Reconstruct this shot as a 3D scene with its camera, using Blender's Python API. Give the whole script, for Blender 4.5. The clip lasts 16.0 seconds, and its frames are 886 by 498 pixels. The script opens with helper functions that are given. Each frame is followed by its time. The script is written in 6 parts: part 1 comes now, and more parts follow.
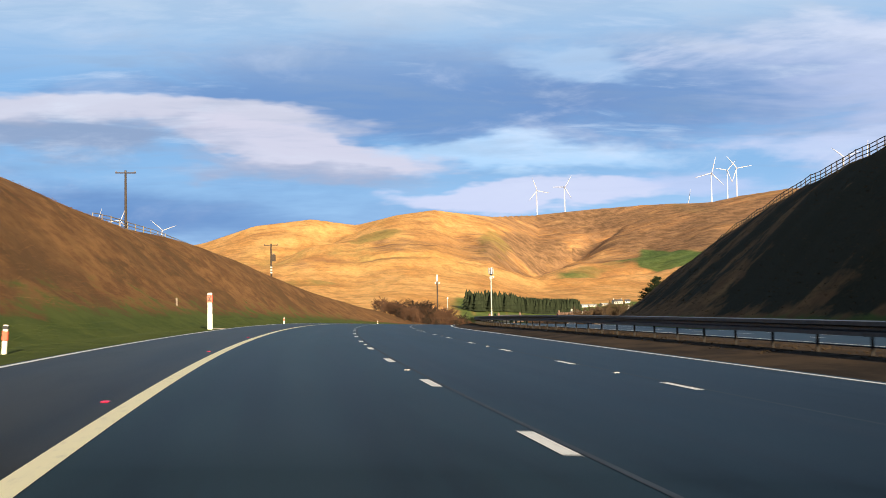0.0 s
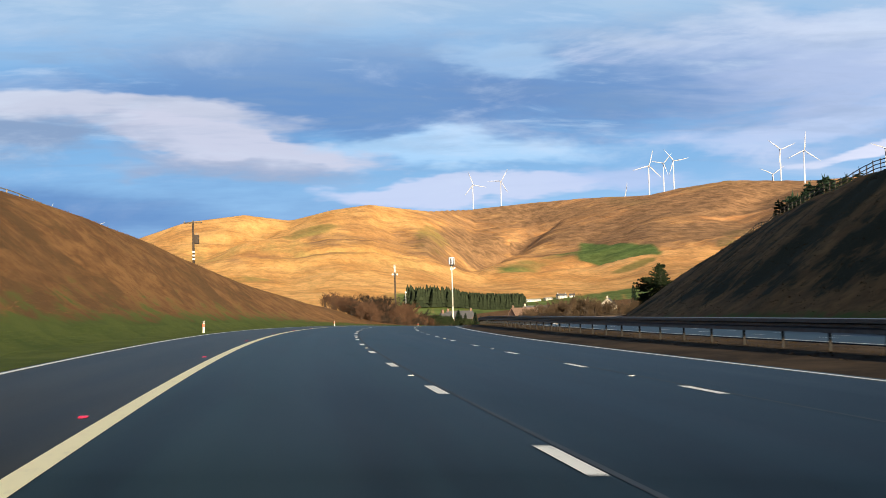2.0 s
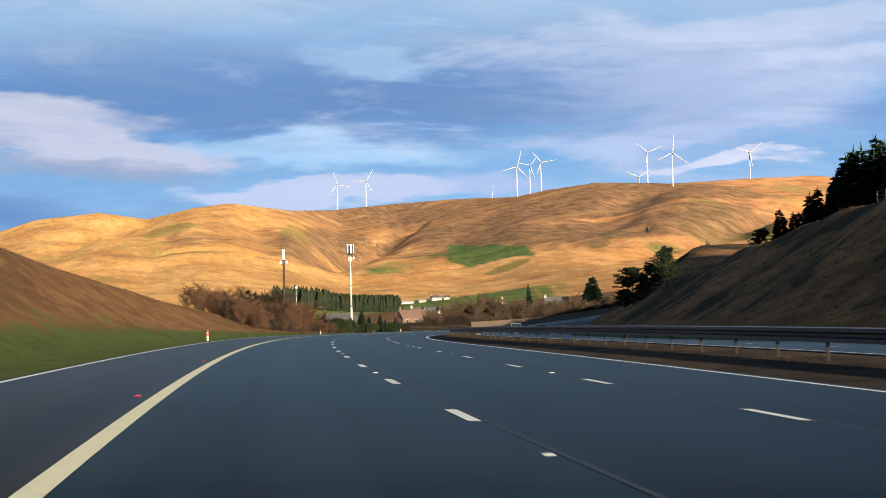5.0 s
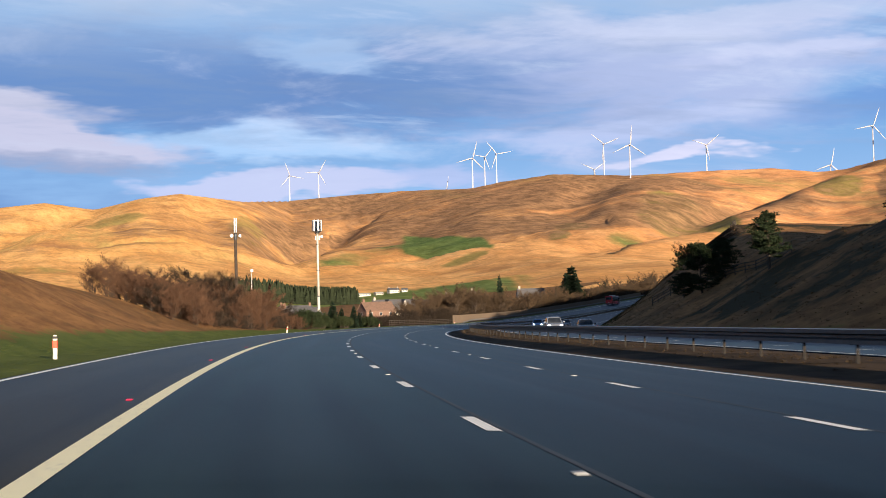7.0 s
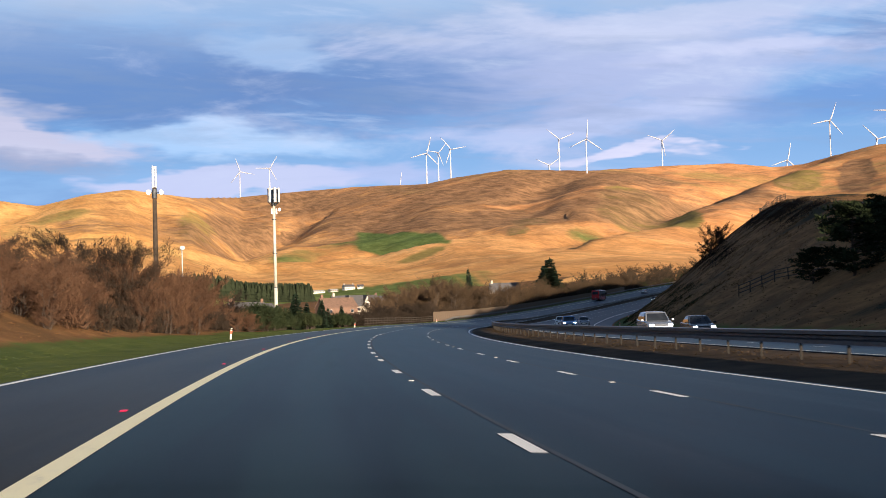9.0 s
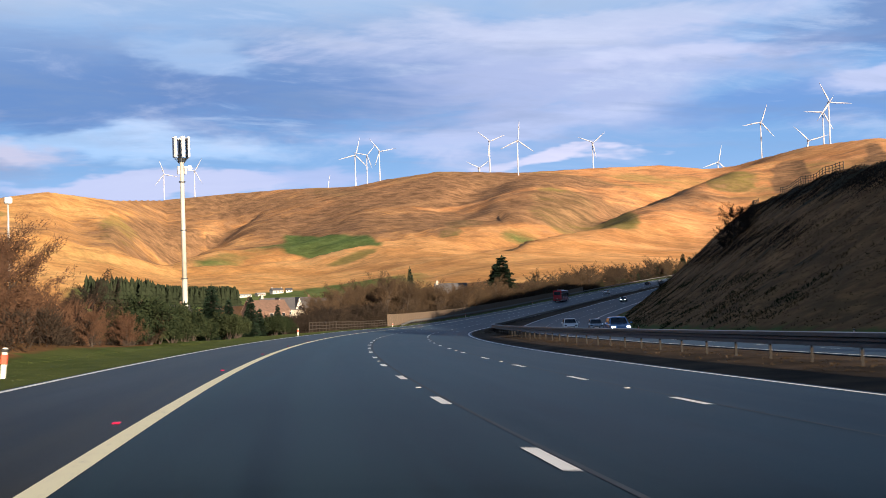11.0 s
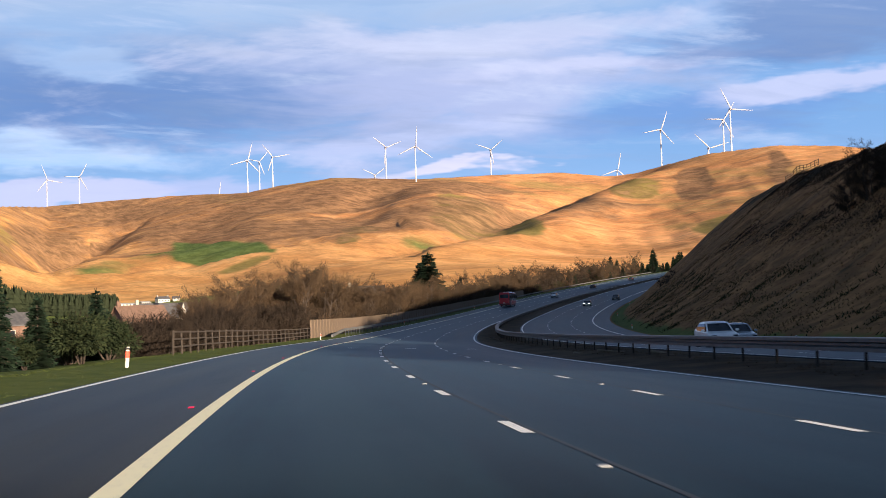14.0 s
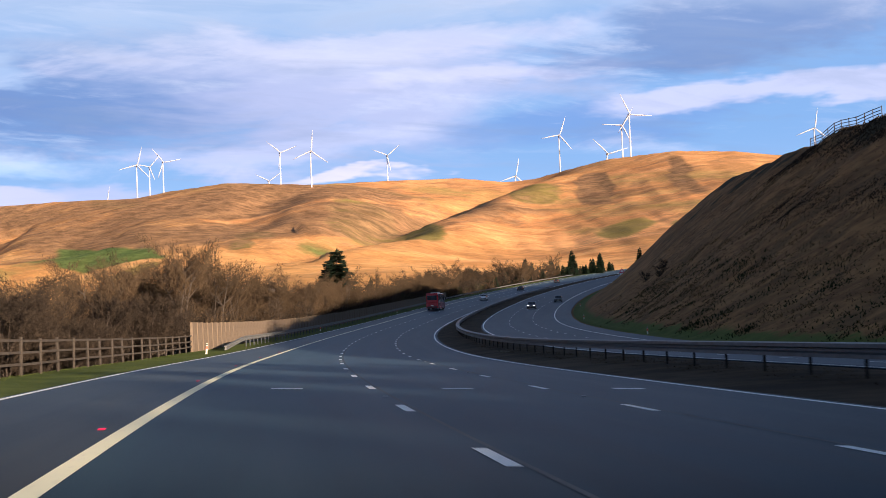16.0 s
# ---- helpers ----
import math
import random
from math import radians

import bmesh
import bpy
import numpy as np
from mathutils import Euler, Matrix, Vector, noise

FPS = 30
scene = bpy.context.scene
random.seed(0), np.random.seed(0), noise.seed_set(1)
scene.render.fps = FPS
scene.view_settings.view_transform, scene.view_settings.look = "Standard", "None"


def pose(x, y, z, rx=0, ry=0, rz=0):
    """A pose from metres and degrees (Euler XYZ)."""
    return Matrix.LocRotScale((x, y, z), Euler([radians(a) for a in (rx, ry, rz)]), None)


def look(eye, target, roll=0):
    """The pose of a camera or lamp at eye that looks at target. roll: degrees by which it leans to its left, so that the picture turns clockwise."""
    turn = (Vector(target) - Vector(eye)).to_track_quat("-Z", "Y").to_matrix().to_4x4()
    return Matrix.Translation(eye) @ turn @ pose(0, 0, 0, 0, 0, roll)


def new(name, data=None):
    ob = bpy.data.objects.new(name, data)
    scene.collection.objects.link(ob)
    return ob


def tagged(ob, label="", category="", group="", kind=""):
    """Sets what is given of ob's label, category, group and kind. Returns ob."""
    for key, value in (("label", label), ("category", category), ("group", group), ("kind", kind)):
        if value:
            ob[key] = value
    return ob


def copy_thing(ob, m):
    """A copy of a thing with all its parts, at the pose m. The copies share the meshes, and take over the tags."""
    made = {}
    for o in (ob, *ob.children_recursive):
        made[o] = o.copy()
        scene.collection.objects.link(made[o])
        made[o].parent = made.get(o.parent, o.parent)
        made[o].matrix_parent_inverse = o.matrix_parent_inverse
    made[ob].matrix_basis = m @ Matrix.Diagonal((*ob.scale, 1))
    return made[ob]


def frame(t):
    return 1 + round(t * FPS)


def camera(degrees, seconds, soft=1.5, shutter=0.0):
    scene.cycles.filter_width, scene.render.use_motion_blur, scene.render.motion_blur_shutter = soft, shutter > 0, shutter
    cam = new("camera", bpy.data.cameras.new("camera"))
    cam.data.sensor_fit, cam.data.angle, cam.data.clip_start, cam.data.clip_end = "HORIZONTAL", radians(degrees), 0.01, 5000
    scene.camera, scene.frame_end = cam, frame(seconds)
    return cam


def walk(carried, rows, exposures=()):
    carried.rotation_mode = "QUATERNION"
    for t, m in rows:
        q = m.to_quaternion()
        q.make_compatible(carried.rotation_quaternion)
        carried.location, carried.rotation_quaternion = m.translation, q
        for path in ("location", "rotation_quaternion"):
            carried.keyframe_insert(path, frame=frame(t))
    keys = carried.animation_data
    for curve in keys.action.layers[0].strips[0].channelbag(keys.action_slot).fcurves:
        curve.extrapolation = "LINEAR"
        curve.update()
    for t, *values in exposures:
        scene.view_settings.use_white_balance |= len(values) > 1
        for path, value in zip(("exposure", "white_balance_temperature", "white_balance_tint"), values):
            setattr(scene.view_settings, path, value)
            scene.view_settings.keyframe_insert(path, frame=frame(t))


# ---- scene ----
cam = camera(34.956, 16.0, soft=0.75, shutter=0.2)
walk(cam, [
    (0.0, pose(1.466, 1.552, 1.042, 93.139, 1.058, -7.648)),
    (0.5, pose(1.677, 15.291, 1.274, 93.170, 1.092, -8.240)),
    (1.0, pose(2.094, 29.045, 1.474, 93.157, 1.214, -8.889)),
    (1.5, pose(2.689, 42.829, 1.649, 93.045, 1.361, -9.560)),
    (2.0, pose(3.392, 56.647, 1.810, 92.913, 1.641, -10.317)),
    (2.5, pose(4.244, 70.509, 1.962, 92.807, 1.806, -11.245)),
    (3.0, pose(5.207, 84.425, 2.100, 92.715, 1.837, -12.358)),
    (3.5, pose(6.370, 98.375, 2.222, 92.683, 1.752, -13.418)),
    (4.0, pose(7.739, 112.340, 2.325, 92.719, 1.785, -14.392)),
    (4.5, pose(9.292, 126.300, 2.408, 92.802, 1.791, -15.183)),
    (5.0, pose(11.072, 140.230, 2.470, 92.864, 1.532, -15.981)),
    (5.5, pose(13.101, 154.019, 2.511, 92.785, 1.516, -16.523)),
    (6.0, pose(15.289, 167.692, 2.534, 92.705, 1.500, -17.021)),
    (6.5, pose(17.634, 181.306, 2.541, 92.625, 1.483, -17.489)),
    (7.0, pose(20.141, 194.911, 2.528, 92.546, 1.467, -17.954)),
    (7.5, pose(22.821, 208.561, 2.496, 92.466, 1.451, -18.434)),
    (8.0, pose(25.671, 222.272, 2.450, 92.447, 1.532, -18.770)),
    (8.5, pose(28.677, 235.951, 2.392, 92.431, 1.618, -19.250)),
    (9.0, pose(31.836, 249.585, 2.323, 92.401, 1.677, -19.923)),
    (9.5, pose(35.113, 263.026, 2.239, 92.424, 1.746, -20.668)),
    (10.0, pose(38.529, 276.305, 2.147, 92.446, 1.814, -21.404)),
    (10.5, pose(42.092, 289.518, 2.052, 92.469, 1.882, -22.137)),
    (11.0, pose(45.840, 302.753, 1.957, 92.491, 1.950, -22.875)),
    (11.5, pose(49.813, 316.097, 1.855, 92.514, 2.019, -23.626)),
    (12.0, pose(53.987, 329.594, 1.750, 92.540, 2.006, -24.270)),
    (12.5, pose(58.350, 343.102, 1.645, 92.586, 2.120, -24.866)),
    (13.0, pose(62.933, 356.658, 1.542, 92.636, 2.165, -25.540)),
    (13.5, pose(67.669, 370.221, 1.440, 92.709, 2.139, -26.277)),
    (14.0, pose(72.616, 383.717, 1.339, 92.763, 2.092, -27.252)),
    (14.5, pose(77.793, 397.080, 1.235, 92.822, 2.040, -28.305)),
    (15.0, pose(83.206, 410.319, 1.130, 92.841, 2.049, -29.554)),
    (15.5, pose(88.851, 423.440, 1.022, 92.858, 2.235, -30.659)),
    (16.0, pose(94.669, 436.473, 0.913, 92.937, 2.410, -31.547)),
], exposures=[(0.0, 1.42, 6150, 4), (3.5, 1.28, 5780, -1), (7.5, 1.30, 5880, 9), (13.0, 1.34, 5860, 10), (16.0, 1.50, 6020, 14)])

# ---------------------------------------------------------------- light
SUN_EL, SUN_AZ = 8.3, -4.0            # elevation; heading of the light, degrees clockwise from +y
sun = bpy.data.lights.new("sun", "SUN")
sun.energy, sun.angle, sun.color = 5.5, radians(0.6), (1.0, 0.77, 0.52)
sun_ob = new("sun", sun)
sun_dir = Vector((math.sin(radians(SUN_AZ)) * math.cos(radians(SUN_EL)),
                  math.cos(radians(SUN_AZ)) * math.cos(radians(SUN_EL)), -math.sin(radians(SUN_EL))))
sun_ob.matrix_world = look((0, -60, 60), Vector((0, -60, 60)) + sun_dir)


class Nodes:
    """Short-hand for building node trees."""

    def __init__(self, tree):
        self.t = tree
        tree.nodes.clear()

    def n(self, kind, **kw):
        node = self.t.nodes.new(kind)
        for k, v in kw.items():
            if k.startswith("i_"):
                node.inputs[int(k[2:])].default_value = v
            else:
                setattr(node, k, v)
        return node

    def link(self, a, b):
        self.t.links.new(a, b)

    def put(self, sock, v):
        if isinstance(v, bpy.types.NodeSocket):
            self.link(v, sock)
        elif isinstance(v, (tuple, list)) and sock.type == "RGBA" and len(v) == 3:
            sock.default_value = (*v, 1)
        else:
            sock.default_value = v

    def math(self, op, a, b=0.0, c=0.0, clamp=False):
        m = self.n("ShaderNodeMath", operation=op, use_clamp=clamp)
        for s, v in zip(m.inputs, (a, b, c)):
            self.put(s, v)
        return m.outputs[0]

    def mix(self, fac, a, b, blend="MIX"):
        m = self.n("ShaderNodeMix", data_type="RGBA", blend_type=blend)
        self.put(m.inputs[0], fac), self.put(m.inputs[6], a), self.put(m.inputs[7], b)
        return m.outputs[2]

    def noise(self, vec, scale, detail=4.0, rough=0.55, dist=0.0):
        m = self.n("ShaderNodeTexNoise")
        if vec is not None:
            self.link(vec, m.inputs["Vector"])
        m.inputs["Scale"].default_value, m.inputs["Detail"].default_value = scale, detail
        m.inputs["Roughness"].default_value, m.inputs["Distortion"].default_value = rough, dist
        return m.outputs[0]

    def ramp(self, fac, lo, hi, smooth=True):
        m = self.n("ShaderNodeMapRange", clamp=True, interpolation_type="SMOOTHSTEP" if smooth else "LINEAR")
        self.put(m.inputs[0], fac)
        m.inputs[1].default_value, m.inputs[2].default_value = lo, hi
        return m.outputs[0]

    def scaled(self, vec, s):
        m = self.n("ShaderNodeMapping")
        self.link(vec, m.inputs[0])
        m.inputs[3].default_value = s
        return m.outputs[0]


def make_sky():
    w = bpy.data.worlds.new("evening_sky")
    scene.world = w
    w.use_nodes = True
    k = Nodes(w.node_tree)
    co = k.n("ShaderNodeTexCoord").outputs["Generated"]
    sep = k.n("ShaderNodeSeparateXYZ")
    k.link(co, sep.inputs[0])
    x, y, z = sep.outputs
    az = k.math("MULTIPLY", k.math("ARCTAN2", x, y), 57.2958)
    el = k.math("MULTIPLY", k.math("ARCSINE", z), 57.2958)
    sky = k.n("ShaderNodeTexSky", sky_type="NISHITA", sun_disc=False, sun_elevation=radians(SUN_EL),
              sun_rotation=radians(180 + SUN_AZ), altitude=200, air_density=1.0, dust_density=1.0, ozone_density=1.6)
    base = k.mix(1.0, sky.outputs[0], (0.11, 0.11, 0.11), "MULTIPLY")
    # flat cloud sheet seen at a slant: direction projected on a high plane
    inv = k.math("DIVIDE", 1.0, k.math("ADD", k.math("MAXIMUM", z, 0.0), 0.09))
    comb = k.n("ShaderNodeCombineXYZ")
    k.link(k.math("MULTIPLY", x, inv), comb.inputs[0])
    k.link(k.math("MULTIPLY", y, inv), comb.inputs[1])
    k.link(k.math("MULTIPLY", el, 0.10), comb.inputs[2])
    flat = comb.outputs[0]
    big = k.noise(flat, 0.55, 5, 0.55, 0.6)
    fine = k.noise(k.scaled(flat, (1.0, 1.9, 1.0)), 1.7, 6, 0.6, 0.4)
    ang = k.n("ShaderNodeCombineXYZ")
    k.link(k.math("MULTIPLY", az, 0.09), ang.inputs[0])
    k.link(k.math("MULTIPLY", el, 0.33), ang.inputs[1])
    wisp = k.noise(ang.outputs[0], 1.3, 6, 0.6, 0.5)

    bend = k.n("ShaderNodeTexNoise")
    k.link(ang.outputs[0], bend.inputs["Vector"])
    bend.inputs["Scale"].default_value, bend.inputs["Detail"].default_value, bend.inputs["Roughness"].default_value = 0.9, 5.0, 0.62
    bs = k.n("ShaderNodeSeparateColor")
    k.link(bend.outputs["Color"], bs.inputs[0])
    waz = k.math("ADD", az, k.math("MULTIPLY", k.math("SUBTRACT", bs.outputs[0], 0.5), 15.0))
    wel = k.math("ADD", el, k.math("MULTIPLY", k.math("SUBTRACT", bs.outputs[1], 0.5), 4.2))
    wv = k.math("MULTIPLY", k.math("SUBTRACT", wisp, 0.5), 1.0)
    fv = k.math("MULTIPLY", k.math("SUBTRACT", fine, 0.5), 1.0)

    def blob(a0, e0, ra, re, soft=0.5, rag=0.9, tilt=0.0):
        """Soft bank of cloud round a direction, with ragged edges."""
        da = k.math("SUBTRACT", waz, a0)
        u = k.math("DIVIDE", da, ra)
        ev = k.math("SUBTRACT", k.math("SUBTRACT", wel, e0), k.math("MULTIPLY", da, tilt))
        v = k.math("DIVIDE", ev, re)
        r = k.math("SQRT", k.math("ADD", k.math("MULTIPLY", u, u), k.math("MULTIPLY", v, v)))
        r = k.math("ADD", r, k.math("MULTIPLY", wv, -2.2 * rag))
        r = k.math("ADD", r, k.math("MULTIPLY", fv, -1.2 * rag))
        m = k.n("ShaderNodeMapRange", clamp=True, interpolation_type="SMOOTHSTEP")
        k.link(r, m.inputs[0])
        m.inputs[1].default_value, m.inputs[2].default_value = 1.0 + soft, 1.0 - soft
        return m.outputs[0]

    col = base
    # clear evening blue low down, pale haze near the ridge
    band = k.mix(k.ramp(el, 2.0, 7.5), (0.40, 0.58, 0.86), (0.22, 0.40, 0.70))
    col = k.mix(0.88, col, band)
    for (a0, e0, ra, re, soft, rag, tilt, c, amt) in CLOUDS:
        col = k.mix(k.math("MULTIPLY", blob(a0, e0, ra, re, soft, rag, tilt), amt), col, c)
    # the high sheet overhead
    sheet = k.mix(k.ramp(fine, 0.3, 0.7), (0.34, 0.45, 0.62), (0.60, 0.66, 0.76))
    sheet_m = k.math("MULTIPLY", k.ramp(el, 9.0, 13.5), k.ramp(big, 0.25, 0.6))
    col = k.mix(k.math("MULTIPLY", sheet_m, 0.8), col, sheet)
    streak = k.math("MULTIPLY", k.ramp(wisp, 0.5, 0.75), k.ramp(el, 2.5, 7.0))
    col = k.mix(k.math("MULTIPLY", streak, 0.45), col, (0.70, 0.72, 0.84))
    dull = k.math("MULTIPLY", k.ramp(fine, 0.48, 0.70), k.ramp(el, 4.0, 8.0))
    col = k.mix(k.math("MULTIPLY", dull, 0.32), col, (0.25, 0.33, 0.48))
    pale = k.math("MULTIPLY", k.ramp(fine, 0.46, 0.28), k.ramp(el, 5.0, 9.0))
    col = k.mix(k.math("MULTIPLY", pale, 0.38), col, (0.72, 0.74, 0.84))
    # above the cloud bank the sky darkens towards the zenith, as it does round sunset
    zen = k.mix(1.0, sky.outputs[0], (0.048, 0.057, 0.070), "MULTIPLY")
    zen = k.mix(k.math("MULTIPLY", k.ramp(fine, 0.35, 0.7), 0.4), zen, (0.21, 0.28, 0.40))
    col = k.mix(k.ramp(el, 13.5, 32.0), col, zen)
    bg = k.n("ShaderNodeBackground")
    k.link(col, bg.inputs[0])
    bg.inputs[1].default_value = 0.44
    k.link(bg.outputs[0], k.n("ShaderNodeOutputWorld").inputs[0])


# heading, elevation, half width, half height, softness, raggedness, tilt, colour, strength
CLOUDS = (
    (-9.0, 4.4, 13.0, 1.35, 0.7, 0.5, 0.0, (0.14, 0.25, 0.50), 0.95),
    (5.0, 9.6, 11.5, 1.9, 0.40, 0.6, -0.03, (0.155, 0.26, 0.50), 0.92),
    (20.0, 9.7, 9.5, 2.1, 0.45, 0.8, -0.02, (0.165, 0.26, 0.49), 0.85),
    (13.8, 10.8, 3.2, 0.55, 0.5, 0.9, 0.02, (0.40, 0.53, 0.74), 0.8),
    (3.0, 13.4, 8.0, 1.0, 0.6, 0.8, -0.03, (0.50, 0.53, 0.68), 0.85),
    (-4.5, 8.7, 8.0, 0.95, 0.25, 0.45, -0.05, (0.60, 0.57, 0.67), 0.95),
    (1.6, 7.25, 6.0, 0.85, 0.25, 0.45, -0.10, (0.62, 0.58, 0.69), 0.95),
    (-7.6, 7.6, 5.2, 0.75, 0.5, 0.6, -0.03, (0.27, 0.32, 0.47), 0.85),
    (1.5, 6.35, 4.0, 0.30, 0.7, 0.6, -0.08, (0.36, 0.38, 0.52), 0.75),
    (10.3, 7.1, 5.2, 0.62, 0.40, 0.7, -0.02, (0.46, 0.62, 0.84), 0.9),
    (10.6, 5.35, 5.6, 0.62, 0.25, 0.5, 0.0, (0.60, 0.61, 0.79), 0.95),
    (17.5, 5.6, 3.5, 0.5, 0.6, 0.7, 0.0, (0.52, 0.56, 0.78), 0.8),
    (28.4, 6.05, 2.3, 0.34, 0.3, 0.5, 0.0, (0.80, 0.74, 0.86), 0.95),
    (28.5, 9.2, 8.0, 2.6, 0.6, 1.0, 0.02, (0.50, 0.53, 0.72), 0.85),
    (30.0, 11.6, 9.0, 0.7, 0.5, 0.9, 0.05, (0.64, 0.63, 0.78), 0.85),
    (34.0, 10.1, 5.5, 0.5, 0.5, 0.9, 0.06, (0.64, 0.64, 0.80), 0.85),
    (24.5, 7.3, 4.5, 0.45, 0.6, 0.9, 0.03, (0.54, 0.58, 0.78), 0.8),
    (37.8, 7.4, 6.0, 0.85, 0.5, 0.8, 0.03, (0.19, 0.33, 0.62), 0.85),
    (43.5, 11.2, 7.5, 1.5, 0.45, 0.8, 0.05, (0.16, 0.25, 0.47), 0.9),
    (45.5, 8.5, 7.0, 0.6, 0.35, 0.7, 0.08, (0.58, 0.60, 0.78), 0.9),
)
make_sky()

# ---------------------------------------------------------------- plan of the motorway
KS = np.array([-60, 0, 60, 120, 180, 240, 300, 360, 420, 480, 540, 600, 680, 760, 860.0])
KAPPA = np.array([1.441, 1.22, 0.835, 0.995, 0.838, 0.912, 0.912, 0.945, 0.894, 0.921, 0.774, 0.909, 0.83, 0.655, 0.5]) * 1e-3
RISE = np.array([-1.41, 0.0, 0.83, 1.36, 1.52, 1.39, 1.01, 0.56, 0.13, -0.28, -0.61, -0.33, 1.08, 3.72, 7.99])
FALL = np.array([3.68, 3.71, 3.21, 3.92, 3.03, 3.86, 4.17, 4.05, 4.15, 4.68, 4.3, 3.03, 2.9, 2.76, 2.5]) * 0.01
LANE, EDGE_R, SHOULDER = 3.694, 11.113, 2.965
OPP_IN, OPP_OUT, OPP_END = 17.0, 28.0, 31.0


def ease(xs, ys, x):
    """Smooth curve through nodes."""
    m = np.gradient(ys, xs)
    i = np.clip(np.searchsorted(xs, x) - 1, 0, len(xs) - 2)
    h = xs[i + 1] - xs[i]
    t = np.clip((x - xs[i]) / h, 0, 1)
    return ((2 * t**3 - 3 * t**2 + 1) * ys[i] + (t**3 - 2 * t**2 + t) * h * m[i]
            + (-2 * t**3 + 3 * t**2) * ys[i + 1] + (t**3 - t**2) * h * m[i + 1])


STEP = 2.0
SG = np.arange(-400, 1301, STEP)
_k = np.where(SG < -60, 0.0012, np.where(SG > 860, 0.0003, ease(KS, KAPPA, SG)))
_i0 = int(400 / STEP)
TH = np.cumsum((_k + np.roll(_k, 1)) / 2 * STEP)
TH -= TH[_i0]
RX = np.cumsum((np.sin(TH) + np.sin(np.roll(TH, 1))) / 2 * STEP)
RY = np.cumsum((np.cos(TH) + np.cos(np.roll(TH, 1))) / 2 * STEP)
RX -= RX[_i0]
RY -= RY[_i0]
RZ = np.where(SG < -60, -1.41 + (SG + 60) * 0.024, np.where(SG > 860, 7.99 + (SG - 860) * 0.045, ease(KS, RISE, SG)))
RE = ease(KS, FALL, np.clip(SG, -60, 860))


def centre(s):
    return (np.interp(s, SG, RX), np.interp(s, SG, RY), np.interp(s, SG, RZ), np.interp(s, SG, TH), np.interp(s, SG, RE))


def plane(u, e):
    """Height of the paved cross-section at offset u, above the left edge line."""
    u = np.asarray(u, float)
    return np.where(u < 11.5, -e * u, np.where(u < 16.8, -e * 11.5 + (u - 11.5) * 0.022, -e * 11.5 + 0.117 - (u - 16.8) * e * 1.05))


def at(s, u, dz=0.0):
    """World point at s metres along, u metres right of the left edge line, dz above the paved plane."""
    x, y, z, th, e = centre(s)
    return np.stack([x + u * np.cos(th), y - u * np.sin(th), z + plane(u, e) + dz + 0 * x], -1)


def to_su(x, y):
    j = int(((RX - x) ** 2 + (RY - y) ** 2).argmin())
    ds = (x - RX[j]) * math.sin(TH[j]) + (y - RY[j]) * math.cos(TH[j])
    s = SG[j] + ds
    th = np.interp(s, SG, TH)
    return s, (x - np.interp(s, SG, RX)) * math.cos(th) - (y - np.interp(s, SG, RY)) * math.sin(th)


def sstep(a, b, x):
    t = np.clip((np.asarray(x, float) - a) / (b - a), 0, 1)
    return t * t * (3 - 2 * t)


LC_S = np.array([-400, 60, 97, 117, 136, 151, 167, 191, 211, 224, 242, 264, 283, 300, 322, 349, 380, 430, 480, 560, 700, 900, 1300.0])
LC_Z = np.array([11, 10.6, 10.3, 9.8, 9.4, 9.8, 9.8, 9.4, 8.3, 7.8, 6.8, 5.9, 5.4, 4.6, 3.6, 2.3, 1.2, -0.6, -1.6, -2.0, -3.0, -4, -4.0])
# below s = 20 the unseen crest is raised to shade the cutting from the sun
RC_S = np.array([-400, -130, -70, -30, 20, 120, 150, 180, 210, 250, 290, 320, 345, 365, 385, 420, 460, 500, 530, 560, 600, 630, 660, 730, 800, 900, 1300.0])
RC_Z = np.array([40, 38, 30, 20, 16.5, 15.3, 14.2, 13.2, 12.3, 11, 9.9, 9.0, 8.5, 9.3, 10.7, 13.4, 16.8, 19.3, 20.2, 20.9, 21.8, 22.3, 22.6, 23.2, 20, 14, 8.0])
L_FOOT, L_TOP, R_FOOT = -6.4, -20.0, 32.6


def r_top(s):
    """How far out the crest of the right-hand slope lies."""
    return float(np.interp(s, (345, 385, 420, 460, 500, 560), (50, 52, 55, 58, 61, 62)))


def lumps(x, y, scale, seed=0.0):
    return noise.noise(Vector((x / scale + seed, y / scale - seed, seed * 0.37)))


